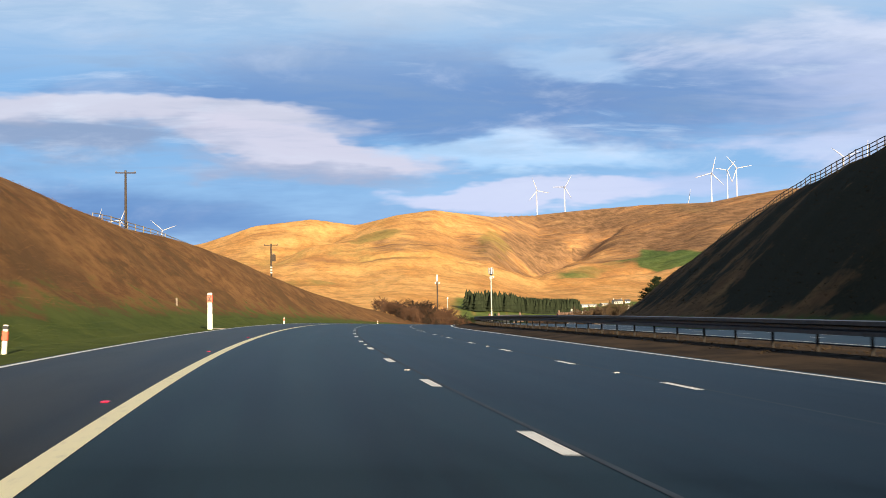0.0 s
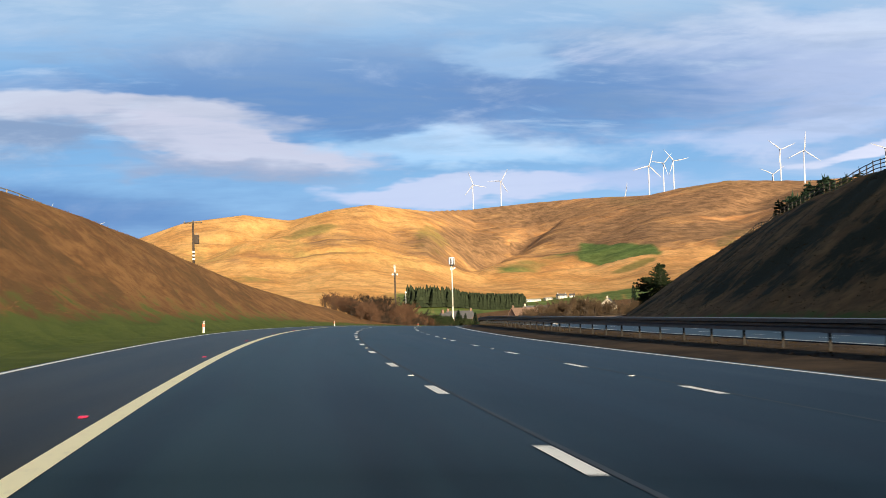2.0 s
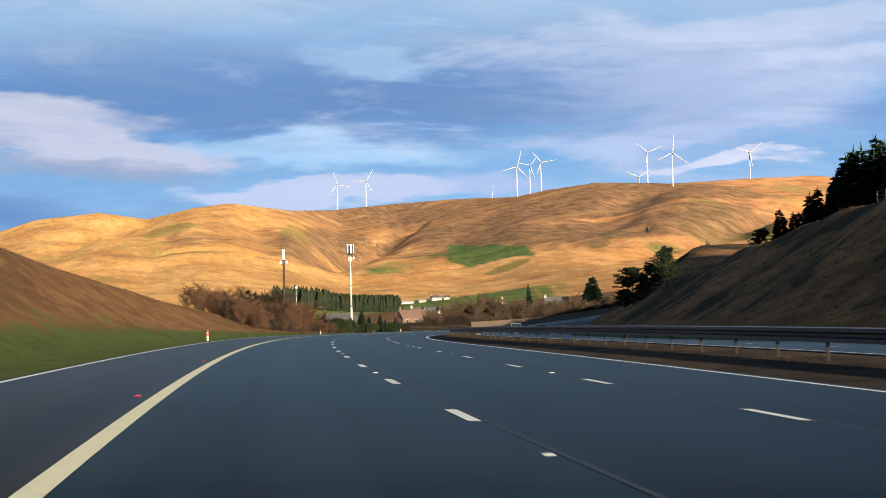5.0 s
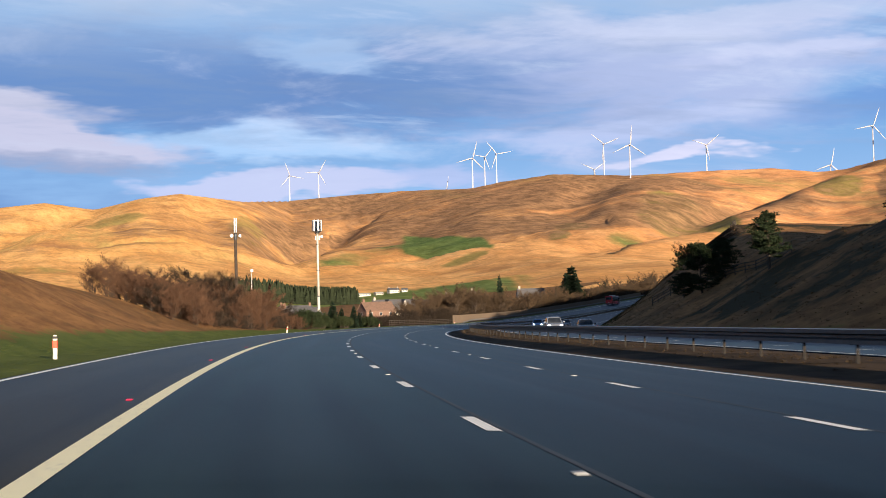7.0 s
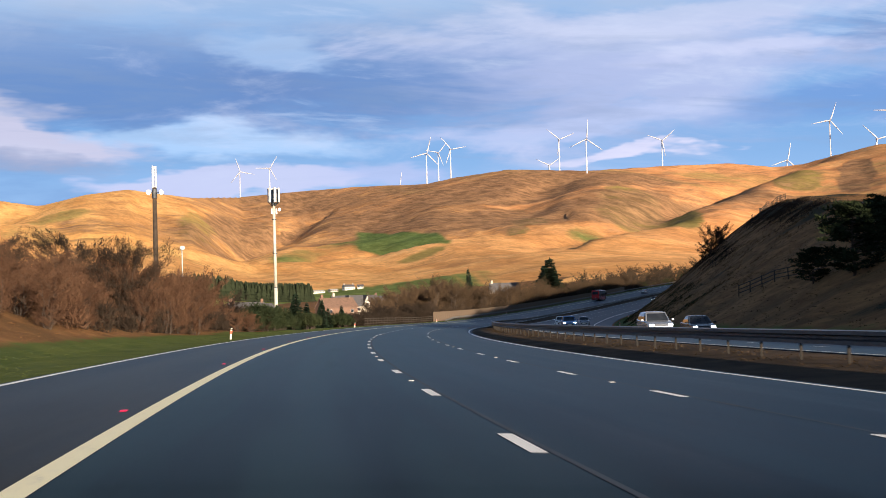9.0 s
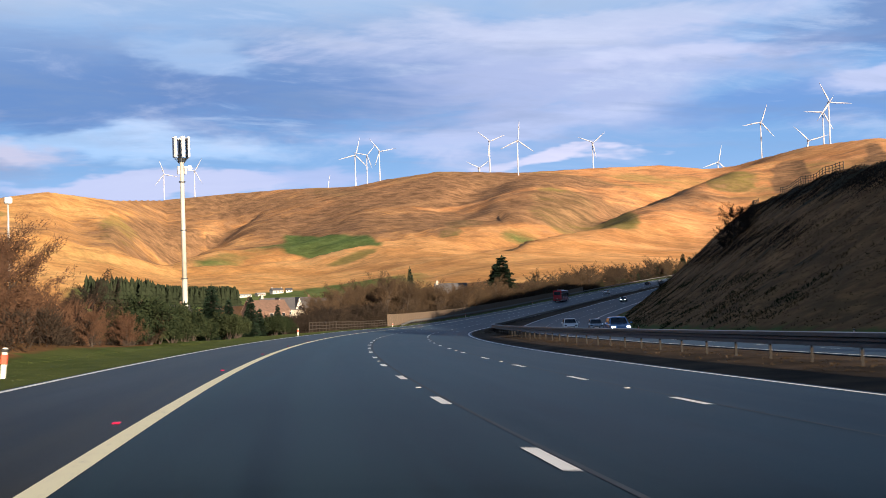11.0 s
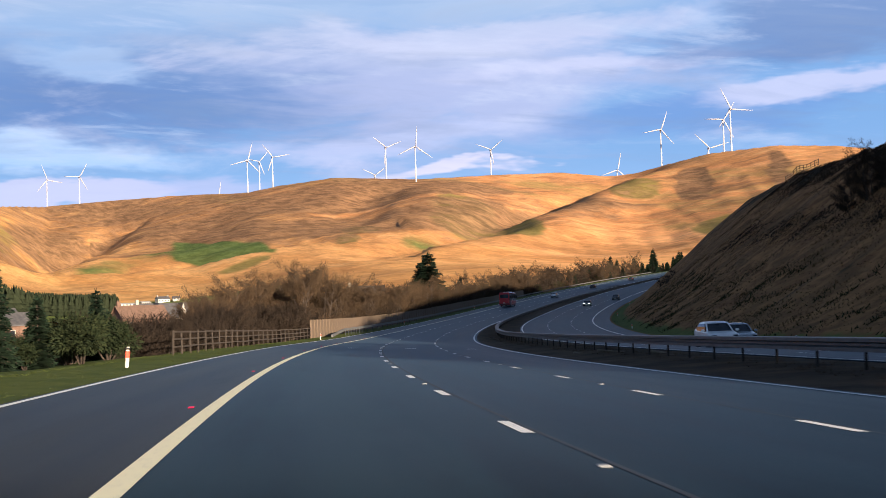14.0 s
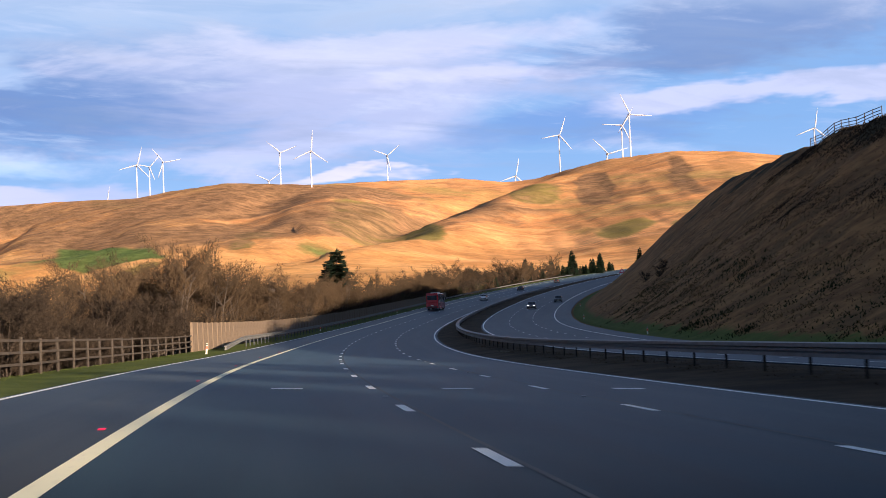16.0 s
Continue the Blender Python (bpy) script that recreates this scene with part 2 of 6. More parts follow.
def terrain(s, u, rough=True):
    """Height above the left edge line of the ground beside the road."""
    e = float(np.interp(s, SG, RE))
    base = float(plane(u, e))
    if -3.1 < u < 11.4 or 16.7 < u < 31.0:
        return base - 0.12
    if 11.4 <= u <= 16.7:
        return base - 0.03 + 0.16 * math.sin((u - 11.4) / 5.3 * math.pi)
    x, y = at(s, u)[:2]
    if u <= -3.1:
        cz = float(np.interp(s, LC_S, LC_Z))
        foot = -e * u * 0.5 + 0.02
        t = (L_FOOT - u) / (L_FOOT - L_TOP)
        if t <= 0:
            z = foot - 0.05 * float(sstep(-3.1, -3.4, u))
        elif t <= 1:
            k = t + 0.10 * math.sin(2 * math.pi * t) * (-1) * 0.6
            z = foot + (cz - foot) * k
        else:
            d = L_TOP - u
            z = cz + (0.2 * min(d, 8) - 0.10 * max(0, min(d - 8, 60))) * (1 if cz > 3 else 0.2)
            if cz < 3:
                z -= 0.03 * min(d, 80)
        if rough and t > 0:
            a = min(1, t * 4)
            z += a * (0.24 * lumps(x, y, 16) + 0.02 * lumps(x, y, 7, 5))
        return z
    cz = float(np.interp(s, RC_S, RC_Z))
    top = r_top(s)
    t = (u - R_FOOT) / (top - R_FOOT)
    if t <= 0:
        z = base - 0.04
    elif t <= 1:
        k = t - 0.02 * math.sin(2 * math.pi * t)
        # unseen stretch behind the start, steepened to block the low sun
        k += (min(1, t * 2.2) - k) * float(sstep(-10, -50, s))
        z = base + (cz - base) * k
    else:
        d = u - top
        z = cz + 0.04 * min(d, 6) - 0.05 * max(0, d - 6)
    if rough and t > 0:
        a = min(1, t * 4)
        z += a * (0.60 * lumps(x, y, 12, 3) + 0.22 * lumps(x, y, 5.5, 8))
    return z


def ground_at(s, u):
    p = at(s, u)
    return Vector((p[0], p[1], float(np.interp(s, SG, RZ)) + terrain(s, u)))


# ---------------------------------------------------------------- materials
def material(name, build, **bsdf):
    m = bpy.data.materials.new(name)
    m.use_nodes = True
    k = Nodes(m.node_tree)
    out = k.n("ShaderNodeOutputMaterial")
    b = k.n("ShaderNodeBsdfPrincipled")
    k.link(b.outputs[0], out.inputs[0])
    b.inputs["Roughness"].default_value = bsdf.get("rough", 0.8)
    b.inputs["Metallic"].default_value = bsdf.get("metal", 0.0)
    b.inputs["Specular IOR Level"].default_value = bsdf.get("spec", 0.3)
    geo = k.n("ShaderNodeNewGeometry")
    pos = geo.outputs["Position"]
    obj = k.n("ShaderNodeTexCoord").outputs["Object"]
    r = build(k, pos, obj, b)
    if isinstance(r, tuple) and len(r) == 2 and not isinstance(r[0], (int, float)):
        col, bump = r
    else:
        col, bump = r, None
    k.put(b.inputs["Base Color"], col)
    if bump is not None:
        h, strength, dist = bump
        bp = k.n("ShaderNodeBump")
        k.link(h, bp.inputs["Height"])
        bp.inputs["Strength"].default_value, bp.inputs["Distance"].default_value = strength, dist
        k.link(bp.outputs[0], b.inputs["Normal"])
    return m


def plain(name, c1, c2, scale=6.0, rough=0.7, metal=0.0, bump=0.0, spec=0.3, world=False):
    def build(k, pos, obj, b):
        n = k.noise(pos if world else obj, scale, 5, 0.6)
        n2 = k.noise(pos if world else obj, scale * 7, 3, 0.6)
        f = k.ramp(k.math("ADD", k.math("MULTIPLY", n, 0.7), k.math("MULTIPLY", n2, 0.3)), 0.35, 0.65)
        k.put(b.inputs["Roughness"], k.math("ADD", k.math("MULTIPLY", n2, 0.2), rough - 0.1))
        return k.mix(f, c1, c2), ((n2, bump, 0.01) if bump else None)
    return material(name, build, rough=rough, metal=metal, spec=spec)


def cover(k):
    a = k.n("ShaderNodeAttribute", attribute_name="cover")
    s = k.n("ShaderNodeSeparateColor")
    k.link(a.outputs["Color"], s.inputs[0])
    return s.outputs


def m_asphalt():
    def build(k, pos, obj, b):
        a = k.n("ShaderNodeAttribute", attribute_name="along")
        s = k.n("ShaderNodeSeparateXYZ")
        k.link(a.outputs["Vector"], s.inputs[0])
        su = a.outputs["Vector"]
        grit = k.noise(pos, 45, 3, 0.7)
        patch = k.noise(k.scaled(su, (0.45, 0.014, 1)), 1.0, 5, 0.6, 0.2)
        broad = k.noise(k.scaled(su, (1.1, 0.05, 1)), 1.0, 5, 0.6, 0.4)
        blot = k.noise(k.scaled(su, (0.8, 0.11, 1)), 1.0, 5, 0.6, 0.2)
        # brownish hard shoulder, greyer running lanes, darkening rightwards: lens falloff put into the colour
        lane = k.mix(k.ramp(s.outputs[0], 1.0, 6.0), (0.017, 0.033, 0.045), (0.009, 0.020, 0.034))
        lane = k.mix(k.ramp(s.outputs[0], 6.0, 9.5), lane, (0.002, 0.007, 0.015))
        lane = k.mix(k.ramp(s.outputs[0], 0.05, -0.1), lane, (0.031, 0.033, 0.034))
        c = k.mix(k.ramp(broad, 0.38, 0.62), k.mix(1.0, lane, (0.72, 0.74, 0.78), "MULTIPLY"), k.mix(1.0, lane, (1.3, 1.28, 1.24), "MULTIPLY"))
        c = k.mix(k.math("MULTIPLY", k.ramp(patch, 0.48, 0.64), 0.6), c, k.mix(1.0, lane, (1.75, 1.7, 1.6), "MULTIPLY"))
        c = k.mix(k.math("MULTIPLY", k.ramp(blot, 0.50, 0.66), 0.4), c, k.mix(1.0, lane, (0.55, 0.58, 0.65), "MULTIPLY"))
        # polished wheel tracks and oil line, two and one a lane
        ph = k.math("FRACT", k.math("DIVIDE", k.math("ADD", s.outputs[0], 36.94), 3.694))
        tr = k.math("COSINE", k.math("MULTIPLY", ph, 12.566))
        c = k.mix(k.math("MULTIPLY", k.ramp(tr, 0.0, 1.0), 0.5), c, k.mix(1.0, lane, (1.5, 1.48, 1.42), "MULTIPLY"))
        c = k.mix(k.math("MULTIPLY", k.ramp(grit, 0.45, 0.75), 0.08), c, (0.05, 0.055, 0.06))
        b.inputs["Specular Tint"].default_value = (0.42, 0.70, 1.0, 1)
        # worn stone tops: matt from above, glossy at a slant
        lw = k.n("ShaderNodeLayerWeight")
        lw.inputs[0].default_value = 0.5
        k.put(b.inputs["Specular IOR Level"], k.math("ADD", k.math("ADD", 0.04, k.math("MULTIPLY", k.ramp(lw.outputs["Facing"], 0.885, 0.985, False), 0.46)), k.math("MULTIPLY", k.ramp(lw.outputs["Facing"], 0.94, 0.99, False), 0.45)))
        k.put(b.inputs["Roughness"], k.math("ADD", 0.48, k.math("MULTIPLY", k.math("ADD", broad, patch), 0.13)))
        return c, (grit, 0.25, 0.010)
    return material("asphalt", build, rough=0.6, spec=0.17)


def m_paint(name, c, worn=(0.30, 0.30, 0.29)):
    def build(k, pos, obj, b):
        n = k.noise(pos, 9, 5, 0.7)
        n2 = k.noise(pos, 60, 3, 0.6)
        return k.mix(k.math("MULTIPLY", k.ramp(n, 0.55, 0.72), 0.6), c, worn), (n2, 0.3, 0.004)
    return material(name, build, rough=0.6, spec=0.3)


def m_ground():
    def build(k, pos, obj, b):
        r, g, bl = cover(k)[:3]
        n1 = k.noise(pos, 0.09, 5, 0.6, 0.3)
        long = k.scaled(pos, (1, 0.36, 1))
        n2 = k.noise(long, 0.7, 5, 0.65, 0.3)
        n3 = k.noise(k.scaled(pos, (1, 1, 0.4)), 5.5, 4, 0.7)
        n4 = k.noise(long, 0.24, 6, 0.66, 0.8)
        dead = k.mix(k.ramp(n2, 0.32, 0.68), (0.150, 0.074, 0.032), (0.30, 0.155, 0.060))
        dead = k.mix(k.math("MULTIPLY", k.ramp(n4, 0.50, 0.62), 0.7), dead, (0.115, 0.068, 0.030))
        dead = k.mix(k.math("MULTIPLY", k.ramp(n4, 0.45, 0.32), 0.5), dead, (0.30, 0.165, 0.062))
        dead = k.mix(k.math("MULTIPLY", k.ramp(n1, 0.45, 0.7), 0.7), dead, (0.13, 0.075, 0.035))
        dead = k.mix(k.math("MULTIPLY", k.ramp(n3, 0.45, 0.85), 0.30), dead, (0.33, 0.20, 0.085))
        green = k.mix(k.ramp(n2, 0.3, 0.7), (0.064, 0.090, 0.022), (0.104, 0.126, 0.032))
        green = k.mix(k.math("MULTIPLY", k.ramp(n3, 0.5, 0.8), 0.2), green, (0.14, 0.15, 0.04))
        gf = k.math("ADD", r, k.math("MULTIPLY", k.math("SUBTRACT", n2, 0.5), 1.1))
        c = k.mix(k.ramp(gf, 0.35, 0.65), dead, green)
        # dark green cover: gorse clumps, plus the right-hand slope's shade put into colour
        gorse_shade = k.mix(k.ramp(n3, 0.3, 0.7), (0.026, 0.025, 0.014), (0.06, 0.048, 0.025))
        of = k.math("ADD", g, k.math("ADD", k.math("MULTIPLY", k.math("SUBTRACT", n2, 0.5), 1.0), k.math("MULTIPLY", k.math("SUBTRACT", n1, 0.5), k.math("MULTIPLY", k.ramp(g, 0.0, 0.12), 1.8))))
        c = k.mix(k.ramp(of, 0.4, 0.75), c, gorse_shade)
        soil = k.mix(k.ramp(n2, 0.3, 0.7), (0.036, 0.028, 0.021), (0.095, 0.066, 0.042))
        c = k.mix(k.ramp(k.math("ADD", bl, k.math("MULTIPLY", k.math("SUBTRACT", n3, 0.5), 0.5)), 0.35, 0.65), c, soil)
        h = k.math("ADD", k.math("MULTIPLY", n2, 0.6), k.math("MULTIPLY", n3, 0.4))
        return c, (h, 0.22, 0.12)
    return material("rough_grass", build, rough=0.95, spec=0.05)


def m_hill():
    def build(k, pos, obj, b):
        r, g, bl = cover(k)[:3]
        broad = k.noise(k.scaled(pos, (1, 0.32, 0)), 0.0036, 6, 0.6, 0.4)
        mid = k.noise(k.scaled(pos, (1, 0.20, 0)), 0.013, 6, 0.62, 0.3)
        fine = k.noise(k.scaled(pos, (1, 0.28, 0)), 0.055, 5, 0.68, 0.2)
        streak = k.noise(k.scaled(pos, (0.30, 0.34, 0)), 0.034, 6, 0.66, 0.5)
        wisp = k.noise(k.scaled(pos, (0.22, 0.5, 0)), 0.075, 4, 0.6, 0.3)
        # paler golden bent grass on the western hills, tawnier grass on the eastern ones
        px = k.n("ShaderNodeSeparateXYZ")
        k.link(pos, px.inputs[0])
        east = k.ramp(px.outputs[0], 250.0, 1300.0)
        c = k.mix(k.ramp(mid, 0.34, 0.66), k.mix(east, (0.66, 0.335, 0.105), (0.66, 0.295, 0.112)), k.mix(east, (0.84, 0.480, 0.170), (0.84, 0.420, 0.180)))
        c = k.mix(k.math("MULTIPLY", k.ramp(broad, 0.50, 0.62), 0.60), c, (0.50, 0.255, 0.095))
        c = k.mix(k.math("MULTIPLY", k.ramp(streak, 0.51, 0.61), 0.36), c, (0.36, 0.165, 0.070))
        c = k.mix(k.math("MULTIPLY", k.ramp(streak, 0.44, 0.34), 0.35), c, (0.84, 0.53, 0.23))
        c = k.mix(k.math("MULTIPLY", k.ramp(wisp, 0.54, 0.64), 0.22), c, (0.38, 0.185, 0.080))
        green = k.mix(k.ramp(mid, 0.3, 0.7), (0.19, 0.185, 0.045), (0.30, 0.245, 0.075))
        gf = k.math("ADD", r, k.math("MULTIPLY", k.math("SUBTRACT", mid, 0.5), 1.6))
        c = k.mix(k.math("MULTIPLY", k.ramp(gf, 0.22, 0.75), 0.85), c, green)
        heath = k.mix(k.ramp(fine, 0.35, 0.65), (0.19, 0.115, 0.065), (0.34, 0.195, 0.100))
        hf = k.math("ADD", g, k.math("ADD", k.math("MULTIPLY", k.math("SUBTRACT", streak, 0.5), 1.5), k.math("MULTIPLY", k.math("SUBTRACT", fine, 0.5), 0.8)))
        c = k.mix(k.math("MULTIPLY", k.ramp(hf, 0.25, 0.75), 0.88), c, heath)
        bf = k.math("ADD", bl, k.math("MULTIPLY", k.math("SUBTRACT", mid, 0.5), 1.0))
        c = k.mix(k.math("MULTIPLY", k.ramp(bf, 0.25, 0.75), 0.92), c, k.mix(k.ramp(fine, 0.3, 0.7), (0.090, 0.165, 0.040), (0.140, 0.210, 0.060)))
        grain = k.noise(k.scaled(pos, (1, 0.4, 0)), 0.17, 4, 0.7)
        tone = k.math("ADD", k.math("ADD", 0.73, k.math("MULTIPLY", k.ramp(fine, 0.36, 0.64, False), 0.32)), k.math("MULTIPLY", k.ramp(grain, 0.36, 0.64, False), 0.22))
        grey = k.n("ShaderNodeCombineColor")
        for q in grey.inputs:
            k.link(tone, q)
        c = k.mix(1.0, c, grey.outputs[0], "MULTIPLY")
        return c, (fine, 0.4, 4.0)
    return material("moor_grass", build, rough=0.95, spec=0.03)


M = {}
M["asphalt"] = m_asphalt()
M["white"] = m_paint("road_paint", (0.90, 0.90, 0.86))
# white line paint with the low sun's warm tint put into the colour
M["cream"] = m_paint("edge_paint", (0.93, 0.87, 0.57))
M["ground"] = m_ground()
M["hill"] = m_hill()
M["post"] = plain("rusty_post", (0.010, 0.009, 0.008), (0.022, 0.018, 0.015), 6, 0.85)
M["steel"] = plain("galvanised_steel", (0.050, 0.056, 0.064), (0.095, 0.102, 0.112), 3, 0.5, 0.6, spec=0.4)
M["pale_steel"] = plain("pale_steel", (0.42, 0.42, 0.40), (0.55, 0.54, 0.50), 3, 0.5, 0.2)
M["turbine"] = plain("turbine_white", (0.40, 0.39, 0.42), (0.46, 0.45, 0.48), 0.3, 0.5)
M["pole"] = plain("creosoted_timber", (0.030, 0.023, 0.018), (0.058, 0.042, 0.030), 4, 0.9, bump=0.3)
M["white_plastic"] = plain("white_plastic", (0.62, 0.58, 0.48), (0.72, 0.68, 0.57), 8, 0.5)
M["red"] = plain("red_reflector", (0.42, 0.008, 0.050), (0.52, 0.015, 0.075), 20, 0.4)
M["stud"] = plain("grimy_stud", (0.26, 0.27, 0.28), (0.40, 0.41, 0.42), 20, 0.5)
M["rail"] = plain("dull_rail", (0.10, 0.10, 0.10), (0.16, 0.16, 0.155), 3, 0.6, 0.2)
M["seam"] = plain("tar_seam", (0.016, 0.019, 0.023), (0.032, 0.036, 0.040), 2, 0.6, world=True)


# ---------------------------------------------------------------- mesh helpers
def link_mesh(name, verts, faces, mat, parent=None, label="", smooth=False):
    me = bpy.data.meshes.new(name)
    me.from_pydata([tuple(map(float, v)) for v in verts], [], faces)
    if smooth:
        me.polygons.foreach_set("use_smooth", [True] * len(me.polygons))
    me.materials.append(mat)
    ob = new(name, me)
    ob.parent = parent
    if label:
        ob["label"] = label
    return ob


def share(name, me, m, parent=None, label=""):
    """Another object on the same mesh."""
    ob = new(name, me)
    ob.parent = parent
    ob.matrix_basis = m
    if label:
        ob["label"] = label
    return ob


def part(name, bm, mat, parent=None, label="", smooth=False):
    me = bpy.data.meshes.new(name)
    bm.to_mesh(me)
    bm.free()
    if smooth:
        me.polygons.foreach_set("use_smooth", [True] * len(me.polygons))
    for q in (mat if isinstance(mat, (list, tuple)) else [mat]):
        me.materials.append(q)
    ob = new(name, me)
    ob.parent = parent
    if label:
        ob["label"] = label
    return ob


def thing(name, m, label, category, group=""):
    ob = new(name)
    ob.matrix_basis = m
    ob.empty_display_size = 0.3
    return tagged(ob, label, category, group)


def add_box(bm, lo, hi, bevel=0.0, m=None):
    lo, hi = Vector(lo), Vector(hi)
    r = bmesh.ops.create_cube(bm, size=1.0)
    vs = r["verts"]
    for v in vs:
        v.co = Vector([lo[i] + (v.co[i] + 0.5) * (hi[i] - lo[i]) for i in range(3)])
    if bevel:
        es = {e for v in vs for e in v.link_edges}
        q = bmesh.ops.bevel(bm, geom=list(es), offset=bevel, segments=1, affect="EDGES", clamp_overlap=True)
        vs = list({v for f in q["faces"] for v in f.verts} | {v for v in vs if v.is_valid})
    if m is not None:
        for v in vs:
            v.co = m @ v.co
    return vs


def add_tube(bm, a, b, ra, rb, n=8, caps=True):
    """A tapered round bar from a to b."""
    a, b = Vector(a), Vector(b)
    q = (b - a).to_track_quat("Z", "Y").to_matrix()
    rings = []
    for p, r in ((a, ra), (b, rb)):
        rings.append([bm.verts.new(p + q @ Vector((r * math.cos(6.28318 * i / n), r * math.sin(6.28318 * i / n), 0))) for i in range(n)])
    for i in range(n):
        bm.faces.new((rings[0][i], rings[0][(i + 1) % n], rings[1][(i + 1) % n], rings[1][i]))
    if caps:
        bm.faces.new(rings[0][::-1])
        bm.faces.new(rings[1])


def box(name, lo, hi, mat, parent=None, bevel=0.0, label="", m=None):
    bm = bmesh.new()
    add_box(bm, lo, hi, bevel, m)
    return part(name, bm, mat, parent, label)


def tube(name, a, b, ra, rb, mat, parent=None, n=10, label=""):
    bm = bmesh.new()
    add_tube(bm, a, b, ra, rb, n)
    return part(name, bm, mat, parent, label, smooth=True)


def heading(s):
    """Turn about z, degrees, that points a thing's +y along the road at s."""
    return -math.degrees(float(np.interp(s, SG, TH)))


def strip(name, s0, s1, u0, u1, mat, step=2.0, dz=0.0, parent=None, cols=1, thick=0.0, label=""):
    """A band of the road surface; closed at its sides when it has thickness."""
    ss = np.arange(s0, s1 + 0.01, step)
    us = np.linspace(u0, u1, cols + 1)
    verts, along, faces = [], [], []
    for s in ss:
        for u in us:
            verts.append(at(s, u, dz))
            along.append((u, s, 0))
    w = cols + 1
    for i in range(len(ss) - 1):
        for j in range(cols):
            a = i * w + j
            faces.append((a, a + 1, a + w + 1, a + w))
    if thick:
        b0 = len(verts)
        for s in ss:
            for u in (u0, u1):
                verts.append(at(s, u, dz - thick))
                along.append((u, s, 0))
        for i in range(len(ss) - 1):
            l0, l1, r0, r1 = b0 + 2 * i, b0 + 2 * i + 2, b0 + 2 * i + 1, b0 + 2 * i + 3
            faces.append((l0, i * w, (i + 1) * w, l1))
            faces.append((i * w + cols, r0, r1, (i + 1) * w + cols))
    ob = link_mesh(name, verts, faces, mat, parent, label)
    att = ob.data.attributes.new("along", "FLOAT_VECTOR", "POINT")
    att.data.foreach_set("vector", np.array(along, float).ravel())
    return ob

# ---------------------------------------------------------------- the land
def cover_attr(ob, cols):
    a = ob.data.color_attributes.new("cover", "FLOAT_COLOR", "POINT")
    a.data.foreach_set("color", np.array(cols, float).ravel())


def make_ground():
    ss = np.concatenate([np.arange(-400, -20, 20), np.arange(-20, 340, 2.0), np.arange(340, 700, 3.0), np.arange(700, 1300, 10)])
    us = np.concatenate([[-420, -340, -270, -210, -160, -120, -95, -75, -60, -50, -42, -36], np.arange(-32, -6, 1.0),
                         [-6.2, -5.4, -4.6, -3.9, -3.4, -3.1, -2.6, 4, 10.9, 11.4, 12.0, 12.8, 13.6, 14.4, 15.2, 16.0, 16.7, 17.3, 24, 30.4, 31, 31.6, 32.2],
                         np.arange(33, 67, 1.4), [70, 75, 90, 110, 140, 180, 230]])
    verts, cols = [], []
    for s in ss:
        cz = float(np.interp(s, LC_S, LC_Z))
        for u in us:
            p = ground_at(s, u)
            far = float(sstep(-60, -200, u))
            if far:
                p.z = p.z * (1 - far) + far * (valley(p.x, p.y) + 0.6)
            if u < -400 or u > 220:
                p.z -= 14
            verts.append(p)
            g = 0.0
            if u < -3:
                g = float(sstep(-9.5, -6.8, u)) if cz > 1 else float(sstep(-30, -7, u)) * 0.9
                g = max(g, (0.14 + 0.32 * float(sstep(-14, -8, u))) * float(sstep(300, 230, s)))
            if u > 31:
                g = max(g, 0.85 * float(sstep(35.5, 32.5, u)))
            soil = (0.75 if 12.9 < u < 14.9 else 1.0) if 11.2 < u < 16.9 else (0.75 if -3.6 < u < -2.9 else 0.0)
            gorse_shade = 0.0
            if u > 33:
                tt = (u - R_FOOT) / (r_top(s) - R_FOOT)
                # clumps come from lumps; the broad terms paint the slope's shade
                gorse_shade = (0.08 + 0.36 * float(sstep(385, 330, s))) * float(sstep(34, 37, u)) + 0.55 * max(0.0, lumps(s * 1.2 + u * 2.2, u * 0.9, 8, 4)) + 0.42 * float(sstep(36, 42, u)) * float(sstep(240, 60, s)) + 0.5 * float(sstep(43, 38, u) * sstep(50, 80, s) * sstep(140, 115, s)) + 0.42 * float(sstep(0.74, 0.94, tt)) * float(sstep(380, 440, s)) + 0.22 * max(0.0, lumps(s, u * 0.22, 9, 14)) * float(sstep(0.1, 0.3, tt))
            cols.append((g, gorse_shade, soil, 1))
    w = len(us)
    faces = [(i * w + j, i * w + j + 1, (i + 1) * w + j + 1, (i + 1) * w + j) for i in range(len(ss) - 1) for j in range(w - 1)]
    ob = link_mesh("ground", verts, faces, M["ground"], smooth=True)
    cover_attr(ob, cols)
    tagged(ob, "rough brown grass cutting slopes and green verges beside the motorway", "ground", kind="structure")
    return ob


